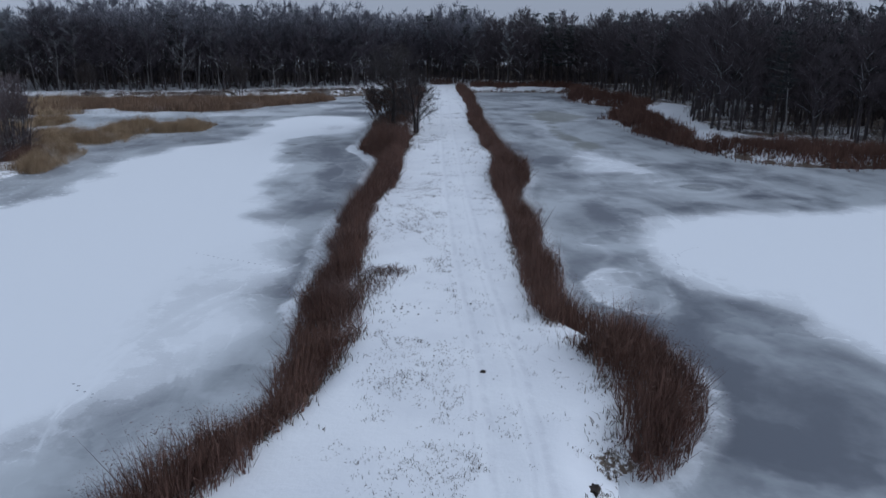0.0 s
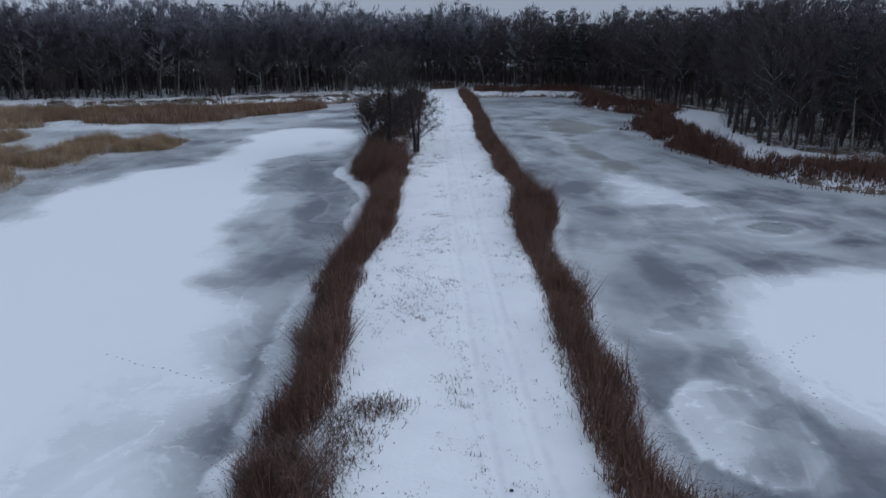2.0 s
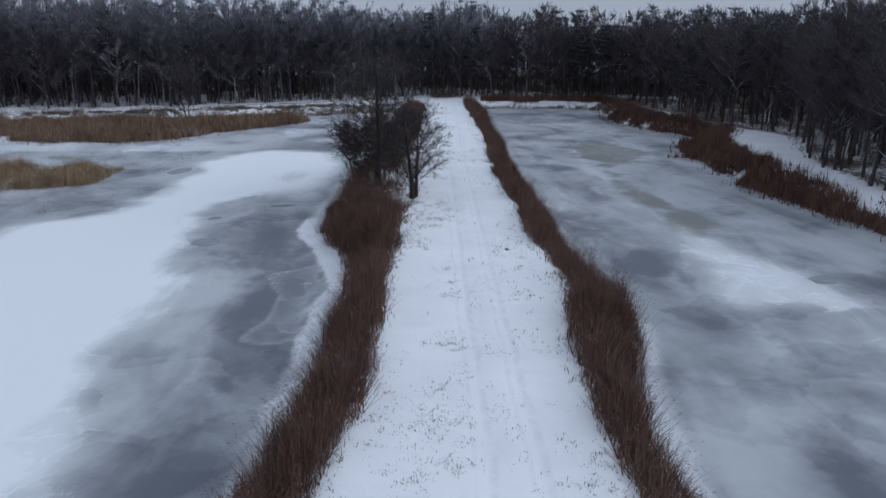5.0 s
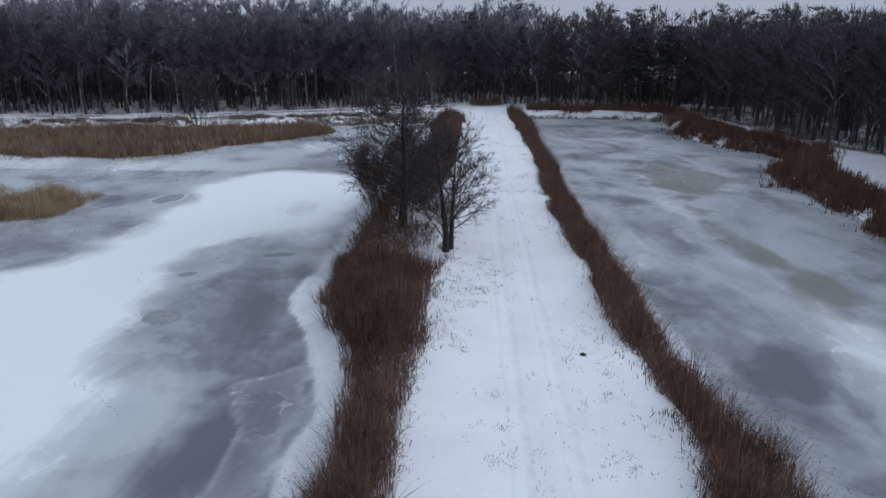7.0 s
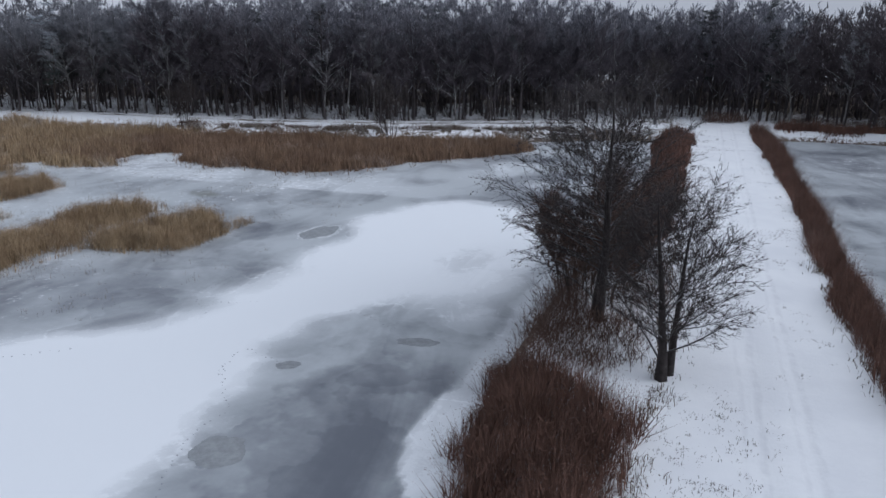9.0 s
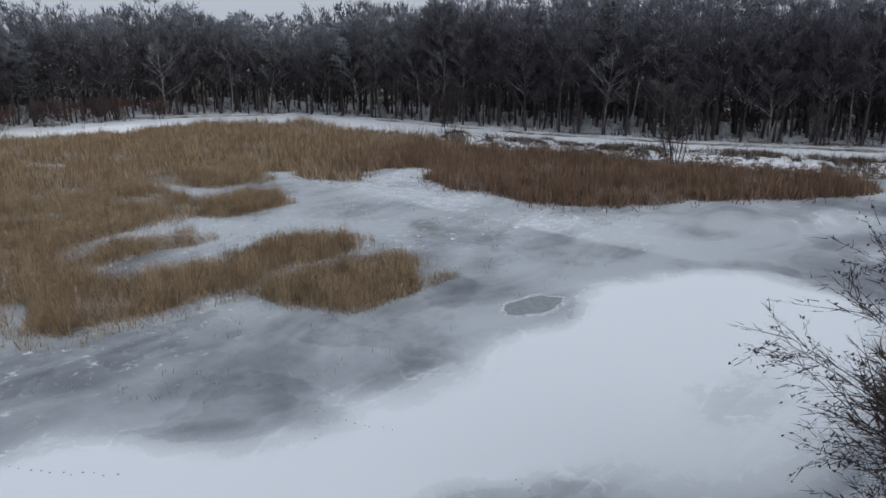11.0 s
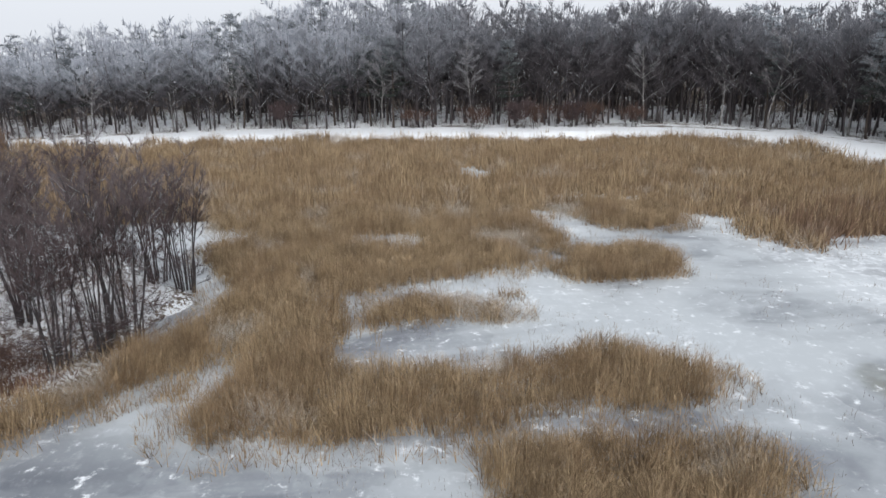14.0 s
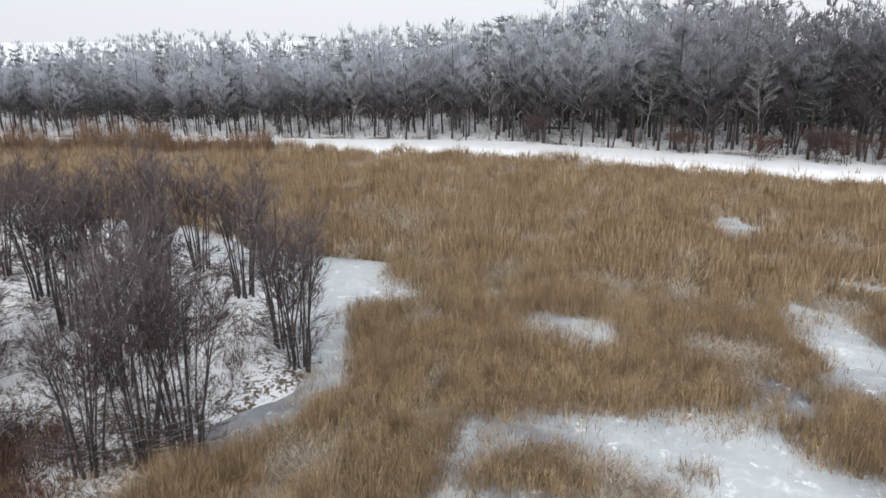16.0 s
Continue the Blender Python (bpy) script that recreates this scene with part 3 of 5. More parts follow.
    snow = np.maximum(snow, north_e * (0.20 + 0.22 * wob(q, 8.0, 3)))
    # drawn-out white drifts on the east pond
    for line, wide, much in DRIFTS:
        d = line_distance(w, line)
        snow = np.maximum(snow, much * (0.8 + 0.3 * wob(q, 5.0, 3)) * np.exp(-(d / (wide * (1 + 0.5 * wob(q, 3.5, 1)))) ** 2))
    # ripples round the refrozen hole in the east pond
    r = np.hypot(q[:, 0] - 23.6, (q[:, 1] - 57.2) * 1.1) + 0.3 * wob(q, 2.0, 2)
    snow = np.where((r < 7) & (r > 1.6), np.maximum(snow * 0.6, 0.24 + 0.2 * np.cos(r * 3.1 + 0.8 * wob(q, 2.5, 4)) * ramp(r, 7.0, 3.0)) * 0.9, snow)
    dark = 0.38 + 0.2 * wob(q, 11.0, 1) + 0.22 * wob(w, 3.4, 5)
    for cx, cy, rx, ry, a in ((-7.8, 79, 2.0, 6.0, 0.38), (-6.8, 68, 2.0, 6, 0.2), (13.0, 65, 2.4, 8.5, 0.42), (-6.4, 63.5, 1.9, 5, 0.42), (-7.2, 53, 1.6, 8, 0.3), (11.5, 21, 3.5, 5.0, 0.42), (11.2, 44.5, 1.5, 6.0, 0.42), (14.0, 48, 1.6, 5.0, 0.3), (13.0, 49, 0.8, 2.5, 0.25), (23.4, 73.2, 0.9, 3.2, 0.45), (28.0, 53.3, 2.6, 1.0, 0.5), (22.6, 68, 0.9, 0.9, 0.35), (-6.4, 39, 1.0, 5, 0.2), (-5.8, 33.5, 0.8, 2.4, 0.25), (-9, 115, 4.5, 2.6, 0.5), (-28, 80, 4, 4, 0.25), (10.5, 27.5, 2, 3, 0.4), (-33, 78, 4, 3, 0.35), (13, 90, 3, 15, 0.1)):
        dark = dark + a * np.exp(-(((q[:, 0] - cx) / rx) ** 2 + ((q[:, 1] - cy) / ry) ** 2))
    dark = dark + 0.06 * marsh - 0.22 * ramp(q[:, 0], -33, -40) + 0.02 * ((q[:, 0] > 8) & (q[:, 1] < 85))
    reeds = np.maximum(depth_in(w, MARSH), np.maximum.reduce([depth_in(w, c) for c in ISLETS]))
    for hole in POOLS:
        reeds = np.minimum(reeds, -depth_in(w, hole))
    litter = 0.8 * ramp(np.maximum(reeds, np.maximum(depth_in(q, REED_WEST_STRIP), depth_in(q, REED_EAST_STRIP))), 0.3, 2.0)
    green = np.exp(-(((q[:, 0] - 22.5) / 4.5) ** 2 + ((q[:, 1] - 112) / 8) ** 2)) + 0.7 * np.exp(-(((q[:, 0] - 19.5) / 2.5) ** 2 + ((q[:, 1] - 88) / 16) ** 2)) + 0.45 * np.exp(-(((q[:, 0] + 36.5) / 3) ** 2 + ((q[:, 1] - 108) / 3.5) ** 2))
    patchy = 0.14 + 0.6 * marsh + 0.25 * north_e
    me = mesh_np("ice", np.column_stack([q, 0 * dark]), grid_faces(len(xs), len(ys)), M_ICE, [("snow", snow), ("dark", dark), ("green", green), ("patchy", patchy), ("litter", litter)], True)
    tagged(new("pond_ice", me), "grey pond ice partly drifted with snow", "ice", kind="structure")


build_ground()
build_ice()


# ---- reeds and grasses: thin bent blades ----
def blades(base, height, width, lean, plume=0.0, rng=RNG, bent=True, least=0.0, az=None):
    """Verts and triangles of thin blades, one island each: bent strips, or straight slips, with a seed head where plume is over 0."""
    n = len(base)
    if az is None:
        az = rng.random(n) * 2 * np.pi
    face = rng.random(n) * np.pi
    away = np.stack([np.cos(az), np.sin(az), 0 * az], 1)
    side = np.stack([np.cos(face), np.sin(face), 0 * az], 1)
    up = np.array([0, 0, 1.0])
    l = lean * (least + (1 - least) * rng.random(n) ** 1.3)
    mid = base + up * (height * 0.55 * np.sqrt(np.clip(1 - (l * 0.5) ** 2, 0.1, 1)))[:, None] + away * (height * l * 0.3)[:, None]
    tip = base + up * (height * np.sqrt(np.clip(1 - (l * 0.9) ** 2, 0.06, 1)))[:, None] + away * (height * l)[:, None]
    w = side * (width * 0.5)[:, None]
    p = plume * (0.6 + 0.8 * rng.random(n))
    hang = tip + away * (p * 0.6)[:, None]
    head = [hang + side * (p * 0.08)[:, None], hang - up * (p * 0.12)[:, None]]
    if bent:
        v, f = [base - w, base + w, mid - w * 0.8, mid + w * 0.8, tip], [(0, 1, 3), (0, 3, 2), (2, 3, 4)]
    else:
        v, f = [base - w, base + w, tip], [(0, 1, 2)]
    if plume:
        f = f + [(len(v) - 1, len(v), len(v) + 1)]
        v = v + head
    v, f = np.stack(v, 1), np.array(f)
    k = v.shape[1]
    return v.reshape(-1, 3), (np.arange(n)[:, None, None] * k + f[None]).reshape(-1, 3)


def scatter(outline, per_m2, box=None, rng=RNG):
    lo, hi = outline.min(0) - 0.5, outline.max(0) + 0.5
    if box:
        lo, hi = np.maximum(lo, box[:2]), np.minimum(hi, box[2:])
    n = int((hi - lo).prod() * per_m2)
    return lo + rng.random((n, 2)) * (hi - lo)


def reed_bed(name, label, outline, per_m2, height, mat, holes=(), edge=0.5, plume=0.0, wide=0.03, lean=0.5, thin_edge=1.0, keep=None, stray=0.05, flat=0.0, bias=0.0, box=None, tuft=0.6, leaves=0.0):
    """Reeds over a plan outline. flat: how far patches of them are pressed down by snow."""
    q = scatter(outline, per_m2, box)
    if keep is not None:
        q = q[keep(q)]
    q = q[inside(q, outline) | (line_distance(q, outline[::2], True) < 2.0)]
    w = q + 0.5 * edge * np.stack([wob(q, 1.5), wob(q, 1.5, 1)], 1) + edge * np.stack([wob(q, 4.0, 2), wob(q, 4.0, 3)], 1)
    d = depth_in(w, outline)
    for hole in holes:
        d = np.minimum(d, -depth_in(w, hole))
    d = d + bias
    ok = (d > 0) & (RNG.random(len(q)) < 0.3 + 0.7 * ramp(d, 0, thin_edge))
    ok |= (d > -1.6) & (d <= 0) & (RNG.random(len(q)) < stray * (1 + 1.6 * wob(q, 1.7, 2)))
    ok &= RNG.random(len(q)) < 1.0 - flat * 0.45 * ramp(wob(q, 1.2, 3) + 0.6 * wob(q, 4.5, 0), 0.3, 0.9)
    q, d = q[ok], d[ok]
    # stems gather in tufts that fan out from their middles
    cell = np.floor(q / tuft)
    jit = np.modf(np.abs(np.sin(cell[:, 0] * 12.99 + cell[:, 1] * 78.23)) * 43758.5)[0]
    jat = np.modf(np.abs(np.sin(cell[:, 0] * 39.35 + cell[:, 1] * 11.13)) * 24634.6)[0]
    middle = (cell + 0.25 + 0.5 * np.stack([jit, jat], 1)) * tuft
    off = q - middle
    q = middle + off * (0.6 + 0.3 * RNG.random(len(q)))[:, None]
    az = np.arctan2(off[:, 1], off[:, 0]) + RNG.normal(size=len(q)) * 0.8
    z = np.full(len(q), -0.03)
    edge_of = (d < 3.5) if box else np.full(len(q), True)
    z[edge_of] += np.maximum(dyke_height(q[edge_of])[0], 0.0)
    clump = 0.82 + 0.32 * wob(q, 0.8, 4) + 0.27 * wob(q, 2.6, 5) + 0.1 * wob(q, 0.35, 2)
    h = height * clump * (0.62 + 0.5 * RNG.random(len(q))) * (0.55 + 0.45 * ramp(d, -0.6, 1.2 * thin_edge)) * (0.82 + 0.36 * np.modf(jit * 7.3)[0])
    press = flat * ramp(wob(q, 2.6, 1) + 0.5 * wob(q, 1.1, 0), 0.35, 0.8)
    broken = (RNG.random(len(q)) < 0.4) * 0.55
    v, f = blades(np.column_stack([q, z]), h * (1 - 0.2 * press), wide * (0.6 + 0.8 * RNG.random(len(q))), np.minimum(lean + press + broken, 0.8 if plume else 1.05), plume, RNG, False, 0.85 * press, az)
    k = len(v) // len(q)
    dim = np.modf(jat * 5.7)[0] ** 1.6
    press_of, dim_of = np.repeat(press, k), np.repeat(dim, k)
    if leaves:
        # dry leaves and snapped tips that stick out from the stems
        e = RNG.integers(0, len(q), int(leaves * len(q)))
        up = (0.25 + 0.65 * RNG.random(len(e))) * h[e] * (1 - 0.35 * press[e])
        foot = np.column_stack([q[e] + RNG.normal(size=(len(e), 2)) * 0.07, z[e] + up])
        lv, lf = blades(foot, 0.16 + 0.26 * RNG.random(len(e)), wide * (0.5 + 0.5 * RNG.random(len(e))), np.full(len(e), 1.08), 0.0, RNG, False, 0.5)
        v, f = join([(v, f), (lv, lf)])
        press_of, dim_of = np.concatenate([press_of, np.repeat(press[e], 3)]), np.concatenate([dim_of, np.repeat(dim[e], 3)])
    return tagged(new(name, mesh_np(name, v, f, mat, [("press", press_of), ("tuft", dim_of)])), label, "reeds", kind="stuff")


NOTCH_EAST = curve_through([(4.6, 25.6), (6.0, 26.3), (7.3, 26.6), (7.6, 25.6), (6.8, 24.6), (5.4, 24.0), (4.6, 24.2)], True, 4)
reed_bed("reed_bed", "dark brown dry reeds lining the snowy dyke bank", REED_WEST_STRIP, 260, 1.75, M_REED_BANK, [BRAMBLE_GAP], edge=0.6, plume=0.11, wide=0.03, stray=0.0, lean=0.8, flat=0.9, leaves=0.55)
reed_bed("reed_bed", "dark brown dry reeds lining the east dyke bank", REED_EAST_STRIP, 260, 1.9, M_REED_BANK, [NOTCH_EAST], edge=0.35, plume=0.11, wide=0.03, stray=0.0, lean=0.7, flat=0.4, leaves=0.55)
reed_bed("reed_bed", "brown reeds on the far part of the dyke", WEST_FAR_STRIP, 120, 1.7, M_REED_BANK, wide=0.07, stray=0.0)
reed_bed("reed_bed", "brown reed fringe along the wooded pond shore", SHORE_EAST, 80, 1.5, M_REED_BANK, edge=1.2, wide=0.09, keep=lambda q: wob(q, 6, 1) > -0.6)


def near_marsh(q):
    return (q[:, 0] > -66) & (q[:, 1] < 112)


def north_shore(q):
    """The browner stand, with a scattered border towards the tan marsh."""
    return (q[:, 1] > 116.5) & (q[:, 0] + 5 * wob(q, 3.0, 2) + 9 * np.modf(np.abs(np.sin(q[:, 0] * 91.7 + q[:, 1] * 47.3)) * 4375.5)[0] > -54)


reed_bed("reed_bed", "golden tan reed marsh with frosted patches", MARSH, 310, 1.55, M_REED_MARSH, POOLS, 0.9, 0.0, 0.023, 0.9, 0.9, leaves=0.65, keep=near_marsh, flat=0.9, stray=0.12, bias=0.5, box=(-66, 78, -25, 112))
reed_bed("reed_bed", "golden tan reed marsh by the curved track", MARSH, 80, 1.65, M_REED_MARSH, POOLS, 0.8, 0.0, 0.068, 0.72, 1.0, bias=0.8, keep=lambda q: ~near_marsh(q) & ~north_shore(q), flat=0.6, stray=0.02, box=(-112, 5, -10, 150))
reed_bed("reed_bed", "red-brown reeds along the north shore", MARSH, 95, 1.65, M_REED_BROWN, (), 0.8, 0.0, 0.07, 0.72, 1.0, bias=0.3, keep=north_shore, flat=0.5, stray=0.02, box=(-70, 116.5, -10, 150))
reed_bed("reed_bed", "dark brown reeds on the bank of the alder islet", ISLET_BANK, 200, 1.05, M_REED_BANK, edge=0.5, lean=0.9, flat=0.6)
for islet in ISLETS:
    reed_bed("reed_islet", "clump of tan reeds standing in grey ice", islet, 420, 1.55, M_REED_MARSH, (), 1.0, 0.0, 0.022, 0.9, 1.3, leaves=0.65, stray=0.16, flat=0.8, bias=0.5)
reed_bed("reed_bed", "tall brown reeds hiding the far track", np.array([(-96.0, 9), (-97.2, 14), (-98.4, 20), (-100.8, 30), (-104.2, 47), (-101.5, 49), (-97.8, 31), (-95.4, 20), (-94.0, 14), (-92.5, 8)]), 100, 4.0, M_REED_BROWN, wide=0.07, stray=0.0)


# ---- bare trees ----
def tube(path, radius, sides):
    """Verts and triangles of a round tapered stem along a path."""
    path, radius = np.asarray(path), np.asarray(radius)
    n = len(path)
    d = np.gradient(path, axis=0)
    d /= np.linalg.norm(d, axis=1)[:, None] + 1e-9
    ref = np.where(np.abs(d[:, 2:3]) > 0.9, np.array([[1.0, 0, 0]]), np.array([[0, 0, 1.0]]))
    u = np.cross(d, ref)
    u /= np.linalg.norm(u, axis=1)[:, None] + 1e-9
    w = np.cross(d, u)
    a = np.arange(sides) * 2 * np.pi / sides
    v = path[:, None] + radius[:, None, None] * (np.cos(a)[None, :, None] * u[:, None] + np.sin(a)[None, :, None] * w[:, None])
    i = np.arange(n * sides).reshape(n, sides)
    j = np.roll(i, -1, 1)
    f = np.concatenate([np.stack([i[:-1], j[:-1], j[1:]], -1).reshape(-1, 3), np.stack([i[:-1], j[1:], i[1:]], -1).reshape(-1, 3)])
    return v.reshape(-1, 3), f


def unit(v):
    return v / (np.linalg.norm(v) + 1e-9)


def slivers(start, way, length, width, rng):
    """Thin twigs: one long triangle each."""
    side = np.cross(way, rng.normal(size=(len(start), 3)))
    side /= np.linalg.norm(side, axis=1)[:, None] + 1e-9
    w = side * (width * 0.5)[:, None]
    v = np.stack([start - w, start + w, start + way * length[:, None]], 1)
    return v.reshape(-1, 3), np.arange(3 * len(start)).reshape(-1, 3)


def grow(seed, height, stems=1, foot=0.25, thick=0.16, crown=0.35, spread=2.8, limbs=22, forks=4, twigs=6, twig_len=0.9, twig_w=0.03, rise=0.9, fan=0.1):
    """A leafless bush or leaning tree: (stems, branches, twigs). crown: where the crown starts, as a share of the height."""
    rng = np.random.default_rng(seed)
    wood, boughs, st, wy, ln, wd = [], [], [], [], [], []
    for s in range(stems):
        a = rng.random() * 6.28
        out = np.array([math.cos(a), math.sin(a), 0])
        tall = height * (1 if s == 0 else 0.7 + 0.3 * rng.random())
        u = np.linspace(0, 1, 7)
        base = out * foot * (0 if stems == 1 else 0.4 + rng.random())
        sway = rng.normal(size=(7, 3)) * np.array([1, 1, 0]) * 0.02 * tall
        sway[0] = 0
        path = base + out * (fan * tall * u ** 1.2)[:, None] * (1 if stems > 1 else rng.random() * 0.5) + np.outer(u, [0, 0, tall]) + np.cumsum(sway, 0) * 0.6
        path[0, 2] -= 0.25
        r = thick * (1 if s == 0 else 0.75) * (1 - 0.9 * u ** 0.9)
        r[0] *= 1.35
        wood.append(tube(path, r, 5))
        n = max(4, limbs // stems)
        for k in range(n):
            t = crown + (0.98 - crown) * ((k + rng.random()) / n) ** 0.75
            p = np.array([np.interp(t, u, path[:, c]) for c in range(3)])
            az = k * 2.4 + rng.random() * 1.2
            way = unit(np.array([math.cos(az), math.sin(az), rise * (0.5 + rng.random())]))
            c = (t - crown) / (1 - crown)
            size = spread * (0.6 + 0.4 * math.sin(math.pi * c ** 0.8)) * (0.65 + 0.5 * rng.random()) * (1 - 0.3 * c * c)
            lp = [p]
            for j in range(2):
                way = unit(way + np.array([0, 0, 0.16]) + rng.normal(size=3) * 0.2)
                lp.append(lp[-1] + way * size / 2)
            lp = np.array(lp)
            boughs.append(tube(lp, max(0.012, np.interp(t, u, r) * 0.42) * np.linspace(1, 0.2, 3), 3))
            for j in range(forks):
                g = 0.25 + 0.75 * (j + rng.random()) / forks
                b = np.array([np.interp(g * 2, np.arange(3), lp[:, c]) for c in range(3)])
                w = unit(way + rng.normal(size=3) * 0.75 + np.array([0, 0, 0.25]))
                sl = min(size * 0.42, 1.1) * (0.5 + rng.random())
                for e in range(twigs):
                    st.append(b + w * sl * rng.random())
                    wy.append(unit(w + rng.normal(size=3) * 0.7 + np.array([0, 0, 0.2])))
                    ln.append(twig_len * (0.5 + 0.9 * rng.random()))
                    wd.append(twig_w)
                st.append(b)
                wy.append(w)
                ln.append(sl * 1.4)
                wd.append(min(twig_w, 0.05))
    return wood, join(boughs), slivers(np.array(st), np.array(wy), np.array(ln), np.array(wd) * (0.6 + 0.8 * rng.random(len(st))), rng)


def bare_tree(seed, height=13.5, crown=0.34, wide=3.4, limbs=20, subs=16, twigs=7, twig_len=0.6, twig_w=0.06, thick=0.14, stems=1, lean=0.25, low=-0.75, droop=0.0, sides=5, bough_tubes=True, stout=0.025, cones=0, shift=(0, 0), sub_w=0.05, rise=0.55, wild=0.36, limb=0.45):
    """A leafless tree with a rounded, lobed crown: limbs reach for its surface and fine twigs fan outwards along them."""
    rng = np.random.default_rng(seed)
    wood, boughs, st, wy, ln, wd = [], [], [], [], [], []
    rz = height * (1 - crown) * 0.53
    tops = rng.random(3) * 6.28
    for s in range(stems):
        a = rng.random() * 6.28 if s == 0 else a + 3.14
        out = np.array([math.cos(a), math.sin(a), 0.0])
        tall = height * (0.97 if s == 0 else 0.86)
        u = np.linspace(0, 1, 7)
        sway = rng.normal(size=(7, 3)) * np.array([1, 1, 0]) * 0.014 * tall
        sway[0] = 0
        path = out * (0.25 * (stems > 1)) + out * (lean * u ** 1.3 * tall * 0.1 * (0.4 + rng.random()))[:, None] + np.outer(u, [0, 0, tall]) + np.cumsum(sway, 0) * 0.6
        path[0, 2] -= 0.25
        r = thick * (1 if s == 0 else 0.8) * (1 - 0.9 * u ** 0.9)
        r[0] *= 1.3
        wood.append(tube(path, r, sides))
        mid = np.array([np.interp(crown + (1 - crown) * 0.45, u, path[:, c]) for c in range(2)] + [height * (crown + (1 - crown) * 0.5)]) + np.array([*shift, 0])
        n = limbs // stems
        for k in range(n):
            up = low + (0.98 - low) * ((k + rng.random()) / n) ** 0.8
            az = k * 2.4 + rng.random() * 0.9
            flat = math.sqrt(max(0.0, 1 - up * up))
            lobe = 0.88 + 0.16 * math.sin(2 * az + tops[0] + 2 * up) + 0.12 * math.sin(3 * az + tops[1] - 3 * up)
            reach = np.array([math.cos(az) * flat * wide, math.sin(az) * flat * wide, up * rz]) * lobe * (0.78 + 0.3 * rng.random())
            end = mid + reach
            far = math.hypot(reach[0], reach[1])
            t = min(max((end[2] - far * (rise + 0.5 * rng.random())) / tall, crown * 0.8), 0.93)
            p = np.array([np.interp(t, u, path[:, c]) for c in range(3)])
            bend = (p + end) / 2 + rng.normal(size=3) * wild / 3 * wide * np.array([1, 1, 0.5]) + np.array([0, 0, 0.06 * far])
            g = np.linspace(0, 1, 4)[:, None]
            lp = (1 - g) ** 2 * p + 2 * g * (1 - g) * bend + g * g * end
            r0 = max(stout, float(np.interp(t, u, r)) * limb)
            if bough_tubes:
                boughs.append(tube(lp, r0 * np.array([1, 0.75, 0.5, 0.2]), 3))
            else:
                st.append(p[None])
                wy.append(unit(end - p)[None])
                ln.append(np.array([np.linalg.norm(end - p)]))
                wd.append(np.array([0.09]))
            g = (0.3 + 0.72 * (np.arange(subs) + rng.random(subs)) / subs)[:, None]
            g = np.minimum(g, 1.0)
            b = (1 - g) ** 2 * p + 2 * g * (1 - g) * bend + g * g * end
            along = 2 * (1 - g) * (bend - p) + 2 * g * (end - bend)
            along /= np.linalg.norm(along, axis=1)[:, None] + 1e-9
            radial = b - (mid - np.array([0, 0, 0.75 * rz]))
            radial /= np.linalg.norm(radial, axis=1)[:, None] + 1e-9
            w = 0.45 * along + 0.75 * radial + rng.normal(size=(subs, 3)) * wild - np.array([0, 0, droop])
            w /= np.linalg.norm(w, axis=1)[:, None]
            sl = 0.27 * wide * (0.55 + 0.7 * rng.random(subs))
            st.append(b)
            wy.append(w)
            ln.append(sl * 1.3)
            wd.append(np.full(subs, sub_w))
            e = np.repeat(np.arange(subs), twigs)
            m = len(e)
            tw = w[e] + rng.normal(size=(m, 3)) * 0.42 + np.array([0, 0, 0.12 - droop])
            tw /= np.linalg.norm(tw, axis=1)[:, None]
            st.append(b[e] + w[e] * (sl[e] * rng.random(m) * 1.1)[:, None] + rng.normal(size=(m, 3)) * min(0.2, 2.5 * twig_w))
            wy.append(tw)
            ln.append(twig_len * (0.5 + 0.8 * rng.random(m)))
            wd.append(np.full(m, twig_w))
    st, wy, ln, wd = (np.concatenate(v) for v in (st, wy, ln, wd))
    if cones:
        e = rng.integers(0, len(st), cones)
        hung = rng.normal(size=(cones, 3))
        st = np.concatenate([st, st[e] + wy[e] * (ln[e] * (0.6 + 0.4 * rng.random(cones)))[:, None]])
        wy, ln, wd = np.concatenate([wy, hung / np.linalg.norm(hung, axis=1)[:, None]]), np.concatenate([ln, np.full(cones, 0.075)]), np.concatenate([wd, np.full(cones, 0.05)])
    v, f = slivers(st, wy, ln, wd * (0.6 + 0.8 * rng.random(len(st))), rng)
    return wood, join(boughs) if boughs else None, (v, f)


